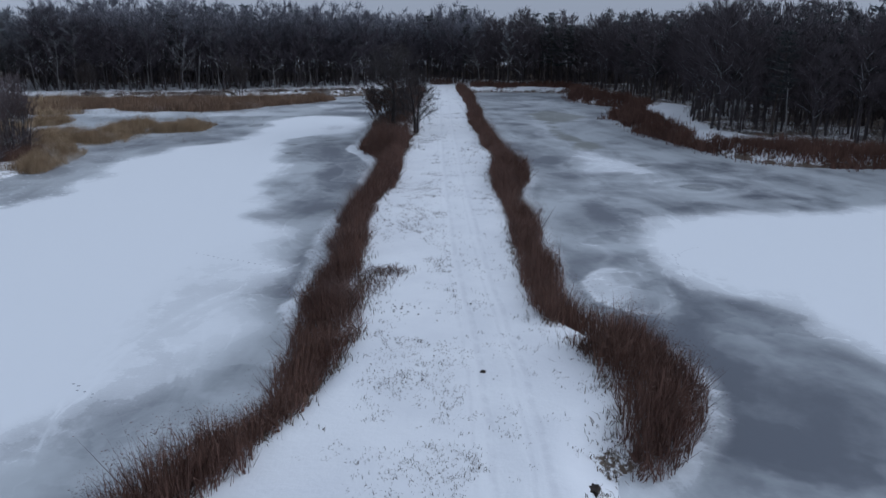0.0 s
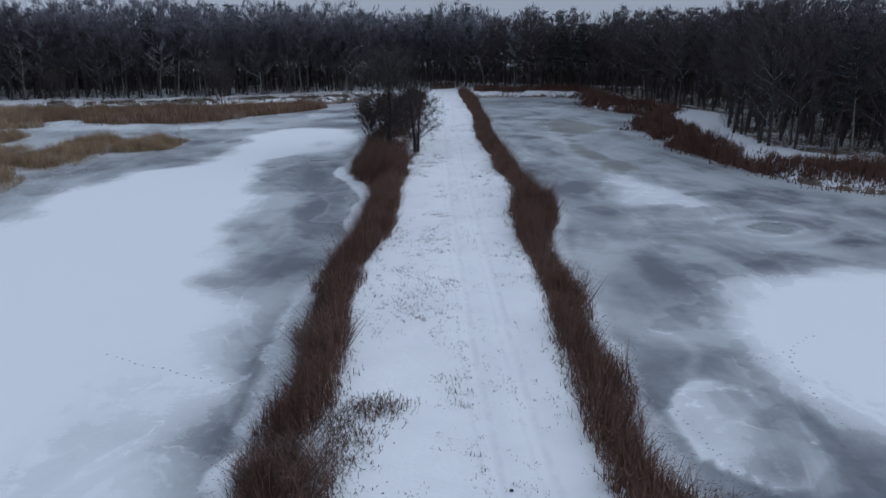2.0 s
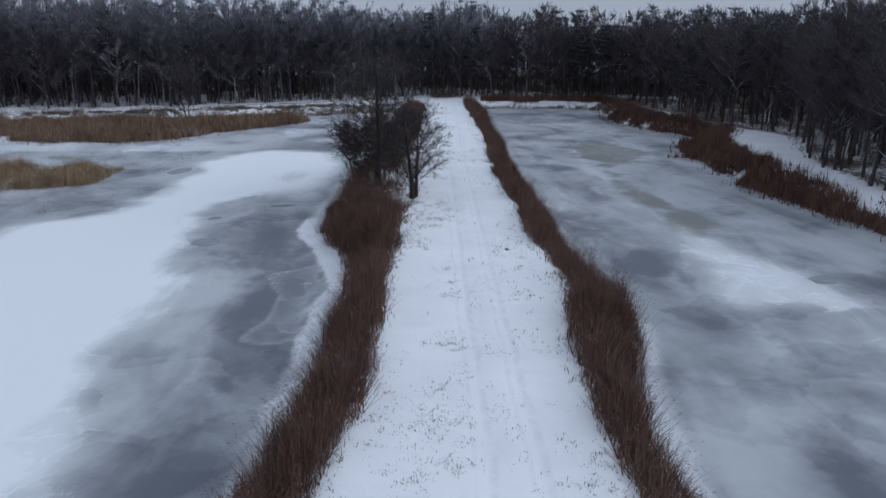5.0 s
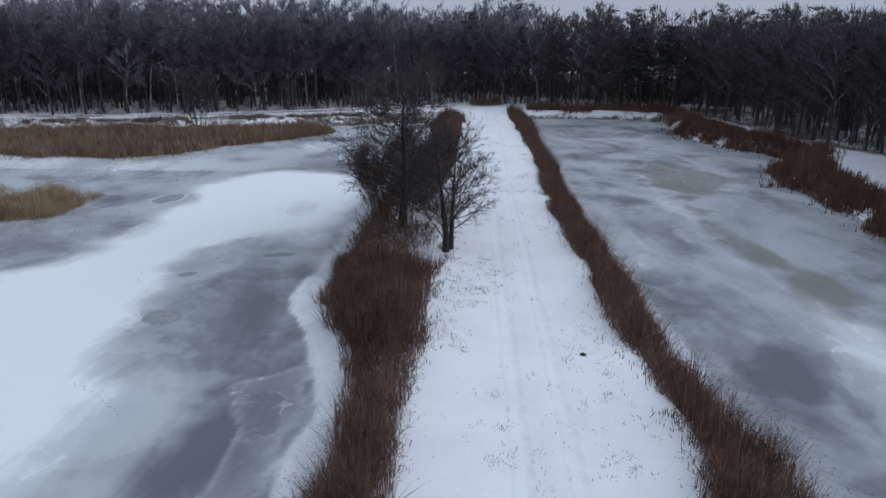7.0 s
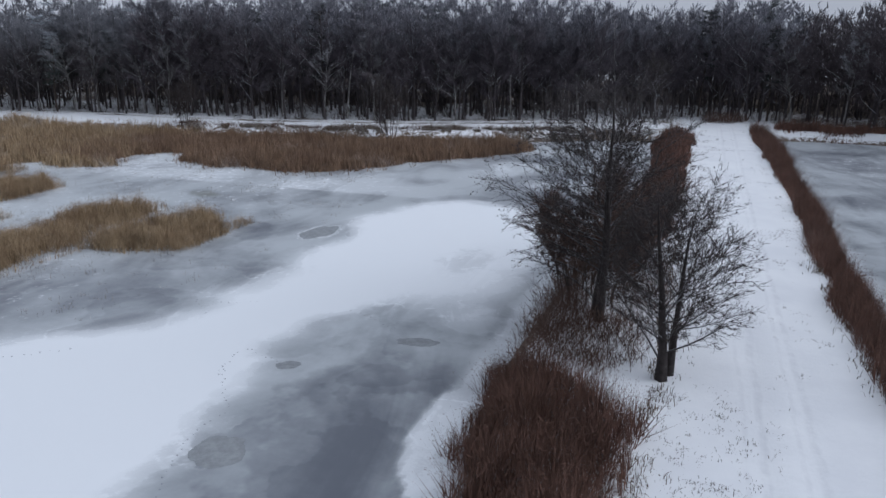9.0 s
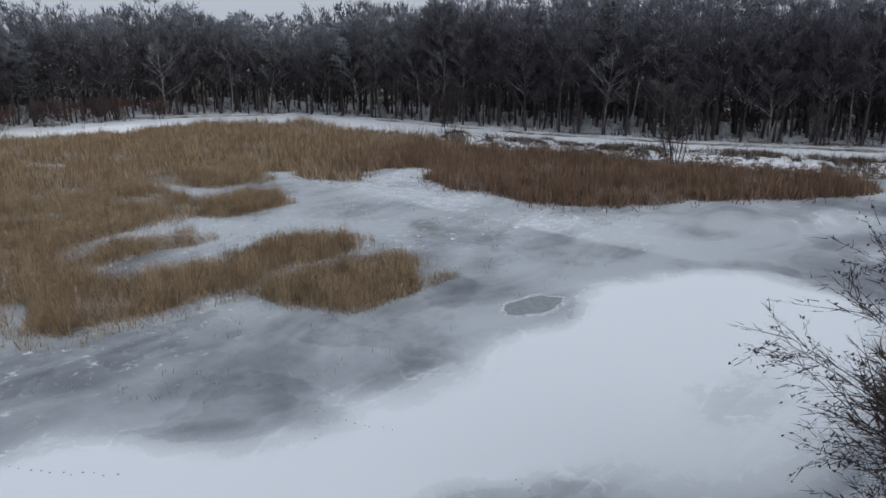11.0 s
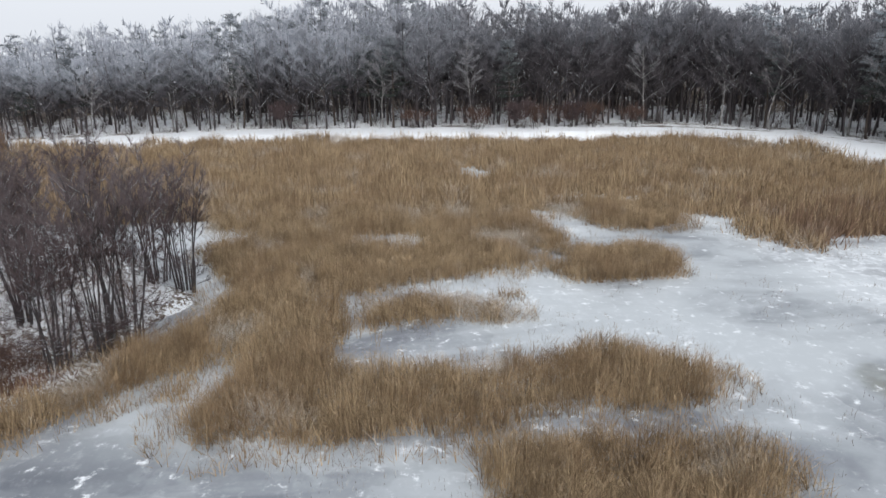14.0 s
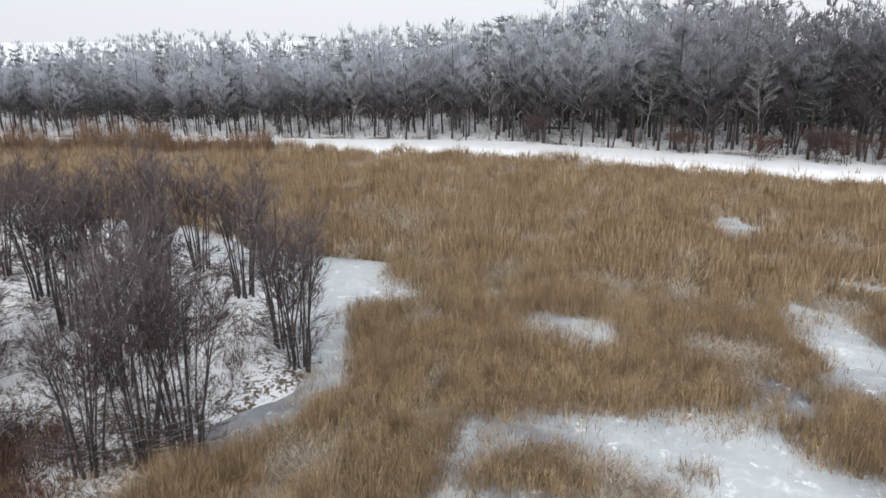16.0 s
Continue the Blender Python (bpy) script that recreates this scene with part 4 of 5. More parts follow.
def alder_clump(seed, height=7.6, stems=11, limbs=16, subs=6, twigs=7):
    """A clump of straight slender stems whose upper halves carry a soft haze of rising twigs."""
    rng = np.random.default_rng(seed)
    wood, boughs, st, wy, ln, wd = [], [], [], [], [], []
    u = np.linspace(0, 1, 6)
    for s in range(stems):
        a = s * 2.4 + rng.random()
        out = np.array([math.cos(a), math.sin(a), 0.0])
        tall = height * (0.72 + 0.3 * rng.random())
        tilt = 0.04 + 0.2 * rng.random()
        sway = np.cumsum(rng.normal(size=(6, 3)) * np.array([1, 1, 0]) * 0.05, 0)
        path = out * (0.15 + 0.5 * rng.random()) + out * (tilt * tall * u ** 1.25)[:, None] + np.outer(u, [0, 0, tall]) + sway - sway[0]
        path[0, 2] -= 0.25
        r = (0.038 + 0.034 * rng.random()) * (1 - 0.88 * u)
        r[0] *= 1.35
        wood.append(tube(path, r, 5))
        axis = unit(path[-1] - path[2])
        for k in range(limbs):
            t = 0.3 + 0.68 * ((k + rng.random()) / limbs) ** 0.85
            p = np.array([np.interp(t, u, path[:, c]) for c in range(3)])
            az = k * 2.4 + rng.random()
            side = np.array([math.cos(az), math.sin(az), 0.0])
            low = k < 3
            t = 0.08 + 0.2 * rng.random() if low else t
            p = np.array([np.interp(t, u, path[:, c]) for c in range(3)])
            way = unit(axis * (0.3 if low else 0.9 + 0.5 * rng.random()) + side)
            long = (1.75 - 1.15 * t) * (0.7 + 0.5 * rng.random())
            end = p + way * long + axis * 0.15 * long
            boughs.append(tube(np.array([p, (p + end) / 2 + side * 0.06, end]), np.array([0.017, 0.012, 0.005]), 3))
            g = (0.2 + 0.8 * rng.random(subs))[:, None]
            b = p + (end - p) * g
            w = way + 0.35 * axis + rng.normal(size=(subs, 3)) * 0.38
            w /= np.linalg.norm(w, axis=1)[:, None]
            sl = 0.42 * (0.6 + 0.7 * rng.random(subs))
            e = np.repeat(np.arange(subs), twigs)
            m = len(e)
            tw = w[e] + rng.normal(size=(m, 3)) * 0.4
            st += [b, b[e] + w[e] * (sl[e] * rng.random(m))[:, None]]
            wy += [w, tw / np.linalg.norm(tw, axis=1)[:, None]]
            ln += [sl * 1.4, 0.42 * (0.5 + 0.8 * rng.random(m))]
            wd += [np.full(subs, 0.014), np.full(m, 0.016)]
    st, wy, ln, wd = (np.concatenate(v) for v in (st, wy, ln, wd))
    return wood, join(boughs), slivers(st, wy, ln, wd * (0.7 + 0.6 * rng.random(len(st))), rng)


def grow_pine(seed, height=17.0, thick=0.17, bare=0.45, spread=2.4, whorls=12, clumps=3, needles=16, size=0.36, wide=0.07):
    """A pine: bare stem, tiers of boughs that carry flat cushions of needles."""
    rng = np.random.default_rng(seed)
    u = np.linspace(0, 1, 7)
    sway = np.cumsum(rng.normal(size=(7, 3)) * np.array([1, 1, 0]) * 0.08, 0)
    path = np.outer(u, [0, 0, height]) + sway - sway[0]
    path[0, 2] -= 0.25
    r = thick * (1 - 0.92 * u)
    wood, boughs = [tube(path, r, 5)], []
    st, wy, ln = [], [], []
    for k in range(whorls):
        t = bare + (0.99 - bare) * (k + 0.3 * rng.random()) / whorls
        p = np.array([np.interp(t, u, path[:, c]) for c in range(3)])
        c = (t - bare) / (1 - bare)
        for b in range(4):
            az = rng.random() * 6.28
            way = unit(np.array([math.cos(az), math.sin(az), 0.12 + 0.5 * c]))
            long = spread * (1 - 0.7 * c * c) * (0.5 + 0.6 * rng.random())
            end = p + way * long
            boughs.append(tube(np.array([p, end]), np.array([0.05, 0.012]), 3))
            for j in range(clumps):
                g = p + way * long * (0.4 + 0.62 * (j + rng.random()) / clumps)
                pad = 0.55 * (0.6 + 0.6 * rng.random())
                st.append(g + rng.normal(size=(needles, 3)) * pad * np.array([0.6, 0.6, 0.22]))
                w = rng.normal(size=(needles, 3)) * np.array([1, 1, 0.45]) + np.array([0, 0, 0.55])
                wy.append(w / np.linalg.norm(w, axis=1)[:, None])
                ln.append(size * (0.5 + 0.8 * rng.random(needles)))
    st, wy, ln = (np.concatenate(v) for v in (st, wy, ln))
    v, f = slivers(st, wy, ln, wide * (0.7 + 0.8 * rng.random(len(st))), rng)
    return wood, join(boughs), (v, f)


def make_tree(name, label, category, shape, bark, leaf, group=""):
    """One tree: an Empty at its foot with each stem, the branches and the twigs under it."""
    root = tagged(new(name), label, category, group)
    stems, boughs, twigs = shape
    for v, f in stems:
        new("trunk", mesh_np("trunk", v, f, bark, smooth=True)).parent = root
    for part_name, geo, mat in (("branchwork", boughs, M_BOUGH if bark == M_BARK and not category == "bush" else bark), ("crown", twigs, leaf)):
        ob = tagged(new(part_name, mesh_np(part_name, *geo, mat)), kind="stuff")
        ob.parent = root
    return root


def ground_z(x, y):
    return float(dyke_height(np.array([[x, y]]))[0][0])


def place(root, x, y, turn=0.0, scale=1.0, z=None):
    root.matrix_basis = pose(x, y, ground_z(x, y) - 0.05 if z is None else z, 0, 0, turn) @ Matrix.Scale(scale, 4)
    return root


# the woods: kinds shared by all three edges
BROAD = [bare_tree(20 + k, 12.8 + 0.8 * (k % 3), 0.2 + 0.04 * (k % 4), 3.1 + 0.35 * (k % 3), limbs=22, thick=0.12 + 0.02 * (k % 3)) for k in range(7)]
TWIN = [bare_tree(40 + k, 12.6, 0.2, 3.0, limbs=24, stems=2, thick=0.11, lean=0.9) for k in range(3)]
BIRCH = [bare_tree(50 + k, 14.2, 0.3, 2.2, limbs=20, subs=12, twig_len=0.75, twig_w=0.045, thick=0.12, lean=1.0, droop=0.2) for k in range(2)]
PINE = [grow_pine(60 + k, 13.6 - 0.7 * k, needles=22, bare=0.35) for k in range(3)]
FAR_BROAD = [bare_tree(80 + k, 13.0 + 0.5 * k, 0.12, 3.5, limbs=11, subs=4, twigs=5, twig_len=0.9, twig_w=0.17, thick=0.15, sides=3, bough_tubes=False, low=-0.85) for k in range(4)]
FAR_PINE = [grow_pine(90 + k, 13.8, whorls=8, clumps=2, needles=8, size=0.6, wide=0.16, bare=0.35) for k in range(2)]
DEEP_BROAD = [bare_tree(95 + k, 12.8 + 0.5 * k, 0.05, 4.2, limbs=8, subs=3, twigs=4, twig_len=1.25, twig_w=0.4, thick=0.2, sides=3, bough_tubes=False, low=-0.95) for k in range(3)]


def shrub(rng, tall, stalks, width):
    """Verts and triangles of a low thicket: twigs that fan out from the foot."""
    n = stalks
    way = rng.normal(size=(n, 3)) * np.array([0.45, 0.45, 0.1]) + np.array([0, 0, 1.0])
    way /= np.linalg.norm(way, axis=1)[:, None]
    start = rng.normal(size=(n, 3)) * np.array([0.35, 0.35, 0]) + np.array([0, 0, -0.05])
    ln = tall * (0.4 + 0.7 * rng.random(n))
    m = n * 2
    k = rng.integers(0, n, m)
    s2 = start[k] + way[k] * (ln[k] * (0.35 + 0.5 * rng.random(m)))[:, None]
    w2 = way[k] + rng.normal(size=(m, 3)) * 0.5
    w2 /= np.linalg.norm(w2, axis=1)[:, None]
    return slivers(np.concatenate([start, s2]), np.concatenate([way, w2]), np.concatenate([ln, ln[k] * 0.45]), width * (0.6 + 0.8 * rng.random(n + m)), rng)


def wood(edge, name, label, twig_mat, needle_mat, pine_share, tall, seed, far_label, birch_share=0.03, low=None):
    rng = np.random.default_rng(seed)
    lo, hi = edge.min(0) - 80, edge.max(0) + 80
    step = 2.75
    gx, gy = np.meshgrid(np.arange(lo[0], hi[0], step), np.arange(lo[1], hi[1], step))
    q = np.stack([gx.ravel(), gy.ravel()], 1)
    q = q + (rng.random(q.shape) - 0.5) * step * 0.95
    q = q[~inside(q, CLEARING)]
    mine = line_distance(q, edge)
    q, mine = q[mine < 74], mine[mine < 74]
    others = np.minimum.reduce([line_distance(q, e) for e in WOODS])
    ok = (mine > 0.8) & (mine <= others + 1e-6) & (q[:, 1] > -30)
    ok &= (mine < 18) | (rng.random(len(q)) < np.where(mine < 33, 0.58, 0.26))
    ok &= ~((np.abs(q[:, 0] - 7) < 2.2) & (q[:, 1] > 160) & (q[:, 1] < 172))
    q, mine = q[ok], mine[ok]
    z = dyke_height(q)[0]
    kinds = []
    for pool, bark, leaf in ((BROAD, M_BARK, twig_mat), (TWIN, M_BARK, twig_mat), (BIRCH, M_BIRCH, twig_mat), (PINE, M_BARK_BROWN, needle_mat)):
        kinds.append([make_tree(name, label, "tree", s, bark, leaf, name + "s at the edge") for s in pool])
    used = set()
    far = {"wood": [], "twig": [], "needle": []}
    front = mine < (8.0 if seed in (1, 4) else 5.5)
    for i, (x, y) in enumerate(q):
        height = tall * (0.80 + 0.30 * rng.random()) / 16.0 * (0.93 + 0.1 * wob(np.array([[x, y]]), 14.0, 2)[0]) * (1 if low is None else low(x, y))
        turn = rng.random() * 360
        pick = rng.random()
        if front[i]:
            kind = 3 if pick < pine_share * 0.5 else 2 if pick < pine_share * 0.5 + birch_share else 1 if pick < 0.25 + pine_share * 0.5 else 0
            k = kinds[kind][rng.integers(len(kinds[kind]))]
            m = pose(x, y, z[i] - 0.05, rng.normal() * 1.5, rng.normal() * 1.5, turn)
            wide = height * (0.85 + 0.3 * rng.random())
            root = k if k.name not in used else copy_thing(k, m)
            used.add(k.name)
            root.matrix_basis = m @ Matrix.Diagonal((wide, wide, height, 1))
        else:
            height *= 1.1 if seed == 1 and mine[i] > 16 else 1.0
            pine = pick < pine_share and mine[i] < 33
            pool = FAR_PINE if pine else FAR_BROAD if mine[i] < 33 else DEEP_BROAD
            s = pool[rng.integers(len(pool))]
            c, sn = math.cos(radians(turn)), math.sin(radians(turn))
            rot = np.array([[c, -sn, 0], [sn, c, 0], [0, 0, 1]]) * height
            for key, (v, f) in (("wood", join(s[0])), ("needle" if pine else "twig", s[2])):
                far[key].append((v @ rot.T + np.array([x, y, z[i]]), f))
    for row in kinds:
        for k in row:
            if k.name not in used:
                for o in (*k.children, k):
                    bpy.data.objects.remove(o)
    thicket = []
    low_ones = np.repeat((mine < 48).nonzero()[0], 2)
    p = q[low_ones] + rng.normal(size=(len(low_ones), 2)) * 1.6
    deep_in, zs = mine[low_ones], z[low_ones]
    free = ~inside(p, CLEARING) & (rng.random(len(p)) < (0.6 if seed == 1 else 0.8))
    for (x, y), m, h in zip(p[free], deep_in[free], zs[free]):
        # beyond 16 m oversized shrubs are added as dark backing for the wood's shade
        back = m > 16
        v, f = shrub(rng, (2.6 if back else 1.0 if seed in (2, 3) else 0.6) + (3.2 if back else 2.4 if seed in (2, 3) else 1.8) * rng.random() ** 1.5, 8 if back else 12, 0.22 if back else 0.045)
        thicket.append((v + np.array([x, y, h]), f))
    brush = tagged(new("undergrowth", mesh_np("undergrowth", *join(thicket), M_BRUSH)), "tangled bare undergrowth, with added dark shrubs standing for shade deep in the wood", "undergrowth", kind="stuff")
    deep = tagged(new("woodland"), far_label, "woodland", kind="stuff")
    for key, mat in (("wood", M_BARK), ("twig", twig_mat), ("needle", needle_mat)):
        if far[key]:
            ob = new({"wood": "trunks", "twig": "bare_crowns", "needle": "pine_crowns"}[key], mesh_np(key, *join(far[key]), mat))
            ob.parent = deep
            tagged(ob, kind="stuff")


CORNER_LOW = lambda x, y: 0.97
wood(WOOD_CORNER, "rimed_tree", "bare tree with dark trunk and lightly rimed crown", M_TWIG_CORNER, M_NEEDLE_RIME, 0.2, 18.9, 4, "deep lightly rimed winter woodland", low=CORNER_LOW)
wood(WOOD_WEST, "frosted_tree", "bare tree with dark trunk and rime-white crown", M_TWIG_WEST, M_NEEDLE_RIME, 0.25, 15.7, 1, "deep rime-frosted winter woodland", low=lambda x, y: 0.78 + 0.42 * float(ramp(np.array(y), 25, 100)))
wood(WOOD_NORTH, "woodland_tree", "bare dark tree at the woodland edge", M_TWIG_NORTH, M_NEEDLE, 0.12, 21.3, 2, "deep dark bare winter woodland", 0.03, low=lambda x, y: 1.04 - 0.1 * float(ramp(np.array(x), -70, -25)))
wood(WOOD_EAST, "shore_tree", "bare dark tree on the wooded shore", M_TWIG_EAST, M_NEEDLE, 0.2, 18.1, 3, "deep dark woodland on the far shore")

# pines and an ivy-hung tree that stand over the rest
for x, y, h in ((13.0, 184.0, 18.0), (10.5, 187.0, 16.5), (45.0, 168.0, 16.5), (57.0, 106.0, 15.0), (62.0, 104.0, 15.5), (66.0, 97.0, 15.0), (70.0, 100.0, 15.6)):
    place(make_tree("pine", "tall dark pine rising over the bare wood", "tree", grow_pine(int(x * 7), h, bare=0.5, spread=2.6), M_BARK_BROWN, M_NEEDLE, "tall pines"), x, y)
place(make_tree("ivy_tree", "bare tree hung with dark evergreen ivy", "tree", grow_pine(301, 13.5, bare=0.45, spread=2.2, whorls=8), M_BARK, M_NEEDLE), -3.0, 172.0)

# pale birches leaning out of the wood edge
for k, (x, y, h, turn) in enumerate(((-66.7, 148.2, 1.0, 20), (-74.5, 148.0, 0.9, 140), (-54.0, 152.0, 0.95, 60), (-81.5, 146.5, 0.9, 250), (-40.0, 153.0, 0.95, 310), (-22.0, 160.0, 0.9, 80), (22.0, 168.0, 0.9, 10), (-110.5, 104.0, 0.8, 200))):
    b = BIRCH[k % 2]
    place(make_tree("birch", "slender pale-barked birch at the wood edge", "tree", b, M_BIRCH, M_TWIG_BIRCH, "birches"), x, y, turn, h)

# crooked pale-limbed trees whose snow-lined boughs stand out from the dark wood
CROOKED = [bare_tree(140 + k, 12.0, 0.3, 3.3, limbs=14, subs=10, twigs=7, thick=0.14, lean=1.6, stout=0.045) for k in range(3)]
PALE_KINDS = [make_tree("pale_tree", "crooked pale-limbed tree with snow-lined boughs", "tree", s, M_BIRCH, M_TWIG_BIRCH, "pale trees at the wood edge") for s in CROOKED]
for i, (x, y, h) in enumerate(((-99.5, 140.0, 1.05), (-104.0, 136.0, 0.95), (-91.0, 145.0, 1.0), (-85.5, 146.0, 0.9), (-70.0, 148.0, 0.95), (-47.0, 151.5, 0.85), (-29.0, 156.5, 0.85), (-13.0, 163.5, 0.9), (16.0, 170.5, 0.9), (-108.0, 127.0, 0.9), (-113.0, 92.0, 0.85), (-116.0, 72.0, 0.8), (-112.5, 54.0, 0.7))):
    root = PALE_KINDS[i % 3] if i < 3 else copy_thing(PALE_KINDS[i % 3], Matrix())
    root.matrix_basis = pose(x, y, ground_z(x, y) - 0.05, 0, 0, i * 67) @ Matrix.Scale(h, 4)

# trees on the dyke
place(make_tree("dyke_tree", "bare forked tree beside the dyke track", "tree", bare_tree(101, 6.7, 0.14, 2.75, limbs=66, subs=16, twigs=10, twig_len=0.3, twig_w=0.018, thick=0.2, stems=2, lean=1.4, low=-0.6, stout=0.014, cones=1500, sub_w=0.022, rise=0.5, wild=0.62, limb=0.25), M_BARK_DYKE, M_TWIG_NEAR), 0.5, 83.2, 30)
place(make_tree("dyke_alder", "wide bare alder with drooping cone-tipped branches", "tree", bare_tree(102, 9.6, 0.12, 3.7, limbs=110, subs=18, twigs=10, twig_len=0.28, twig_w=0.017, thick=0.24, stems=2, lean=0.5, low=-0.8, droop=0.2, stout=0.014, cones=8000, shift=(-0.4, -0.1), sub_w=0.02, rise=0.25, wild=0.5, limb=0.2), M_BARK_DYKE, M_TWIG_NEAR), -2.3, 87.8, 0)
for x, y, h, seed in ((-3.4, 92.0, 4.2, 103), (-1.2, 95.0, 4.6, 104), (-2.6, 100.0, 4.0, 106), (-2.9, 89.8, 3.8, 107)):
    place(make_tree("willow_bush", "dense brown leafless willow bush on the dyke", "bush", grow(seed, h, stems=9, foot=0.9, thick=0.05, crown=0.12, spread=1.7, limbs=72, forks=5, twigs=9, twig_len=0.6, twig_w=0.034, fan=0.3, rise=1.0), M_BARK_BROWN, M_TWIG_WILLOW, "willow bushes on the dyke"), x, y, seed * 40)

# red-brown bushes where the west wood meets the track
for x, y, h, seed in ((-108.4, 104.0, 2.3, 221), (-107.4, 112.5, 2.9, 222), (-107.0, 115.8, 2.5, 223), (-106.5, 120.0, 2.8, 224), (-105.9, 124.5, 2.2, 225), (-110.6, 96.5, 1.8, 226)):
    place(make_tree("edge_bush", "red-brown leafless bush at the wood edge", "bush", grow(seed, h, stems=7, foot=1.0, thick=0.05, crown=0.12, spread=1.7, limbs=49, forks=4, twigs=7, twig_len=0.6, twig_w=0.035, fan=0.35, rise=0.8), M_BARK_BROWN, M_TWIG_WILLOW, "bushes at the wood edge"), x, y, seed * 23)

# trees at the foot of the far track
for x, y, h, seed in ((-60.2, 138.2, 5.2, 201), (-32.4, 140.2, 8.2, 202), (-107.5, 117.0, 3.0, 203), (-108.0, 110.0, 3.2, 204), (-115.5, 78.5, 3.4, 205)):
    place(make_tree("bank_bush", "leafless many-stemmed bush on the track bank", "bush", grow(seed, h, stems=6, foot=0.6, thick=0.09 if h > 6 else 0.05, crown=0.22, spread=0.36 * h, limbs=54, forks=5, twigs=9, twig_len=0.8, twig_w=0.035, fan=0.28, rise=0.9), M_BARK, M_TWIG_NEAR if seed < 203 else M_TWIG_PURPLE, "bushes by the far track"), x, y, seed * 31)
place(make_tree("leaning_tree", "leaning bare tree where the tracks meet", "tree", grow(210, 8.0, thick=0.22, crown=0.3, spread=3.0, limbs=30, forks=5, twigs=9, twig_w=0.04, fan=0.9), M_BARK, M_TWIG_NEAR), -2.2, 161.5, 200)

# alders on the islet in the marsh
ALDERS = [alder_clump(120 + k, 7.6 + 0.5 * (k % 2)) for k in range(3)]
ALDER_KINDS = [make_tree("alder", "many-stemmed leafless alder with purplish twigs", "tree", s, M_BARK, M_TWIG_PURPLE, "alders on the islet") for s in ALDERS]
spots = [(-40.8, 76.9), (-42.1, 78.1), (-43.4, 78.8), (-50.4, 79.6), (-52.4, 77.6), (-46.0, 73.5), (-40.0, 72.5), (-44.0, 68.5), (-50.0, 72.0), (-57.0, 72.5), (-38.5, 66.5), (-47.0, 63.5),
         (-54.0, 66.0), (-60.0, 67.5), (-50.0, 57.0), (-58.0, 60.0), (-63.0, 61.0), (-42.0, 59.5), (-62.0, 53.0), (-54.0, 51.0), (-53.5, 70.0), (-53.5, 62.0), (-45.5, 66.0), (-57.5, 66.0), (-50.5, 66.5), (-56.0, 56.5)]
for i, (x, y) in enumerate(spots):
    k = ALDER_KINDS[i % 3]
    root = k if i < 3 else copy_thing(k, Matrix())
    sc = 0.84 + 0.2 * ((i * 7) % 5) / 4
    root.matrix_basis = pose(x, y, ground_z(x, y) - 0.05, 0, 0, i * 77) @ Matrix.Scale(sc, 4)


# ---- small things ----
def on_ground(q, lift=0.0):
    return np.column_stack([q, np.maximum(dyke_height(q)[0], 0.0) + lift])


def grass_tufts():
    """Dry grass poking through the snow on the dyke, thickest beside the track."""
    rng = np.random.default_rng(11)
    y = 8 + 150 * rng.random(9500) ** 1.35
    off = np.where(rng.random(9500) < 0.75, rng.normal(-2.6, 1.7, 9500), rng.normal(2.4, 1.2, 9500))
    q = np.column_stack([track_line(y) + off, y])
    left, right = np.interp(y, CREST_L[:, 1], CREST_L[:, 0]), np.interp(y, CREST_R[:, 1], CREST_R[:, 0])
    dense = wob(q, 2.6, 1) + 0.7 * wob(q, 0.9, 2) + np.where(y < 50, 0.25, -0.15) + 0.5 * (rng.random(9500) < 0.12)
    q = q[(q[:, 0] > left) & (q[:, 0] < right) & (dense > 0.16) & (np.abs(off + 0.72) > 0.25) & (np.abs(off - 0.72) > 0.25)]
    base = np.repeat(q, 8, 0) + rng.normal(size=(len(q) * 8, 2)) * 0.11
    n = len(base)
    v, f = blades(on_ground(base, -0.02), 0.04 + 0.13 * rng.random(n) ** 2, 0.010 + 0.012 * rng.random(n), 1.4, 0.0, rng)
    tagged(new("grass_tufts", mesh_np("grass_tufts", v, f, M_GRASS)), "dry grass tufts poking through snow on the dyke", "grass", kind="stuff")


def crest_grass(line, side, seed, label):
    """Ragged overhanging grass where the snow meets the reeds."""
    rng = np.random.default_rng(seed)
    d = np.diff(line, axis=0)
    cum = np.concatenate([[0], np.cumsum(np.hypot(d[:, 0], d[:, 1]))])
    n = 9000
    s = rng.random(n) * cum[-1]
    q = np.column_stack([np.interp(s, cum, line[:, 0]), np.interp(s, cum, line[:, 1])])
    q[:, 0] += side * (0.1 - np.abs(rng.normal(0, 0.3, n)) * (rng.random(n) < 0.45) + 0.5 * rng.random(n)) - side * 0.35 * np.maximum(0, wob(q, 1.6, 3))
    keep = (wob(q, 1.1, 4) > -0.35) & (q[:, 1] < 100)
    q = q[keep]
    n = len(q)
    v, f = blades(on_ground(q, -0.02), 0.12 + 0.26 * rng.random(n), 0.02 + 0.015 * rng.random(n), 1.3, 0.0, rng)
    tagged(new("bank_grass", mesh_np("bank_grass", v, f, M_TUSSOCK)), label, "grass", kind="stuff")


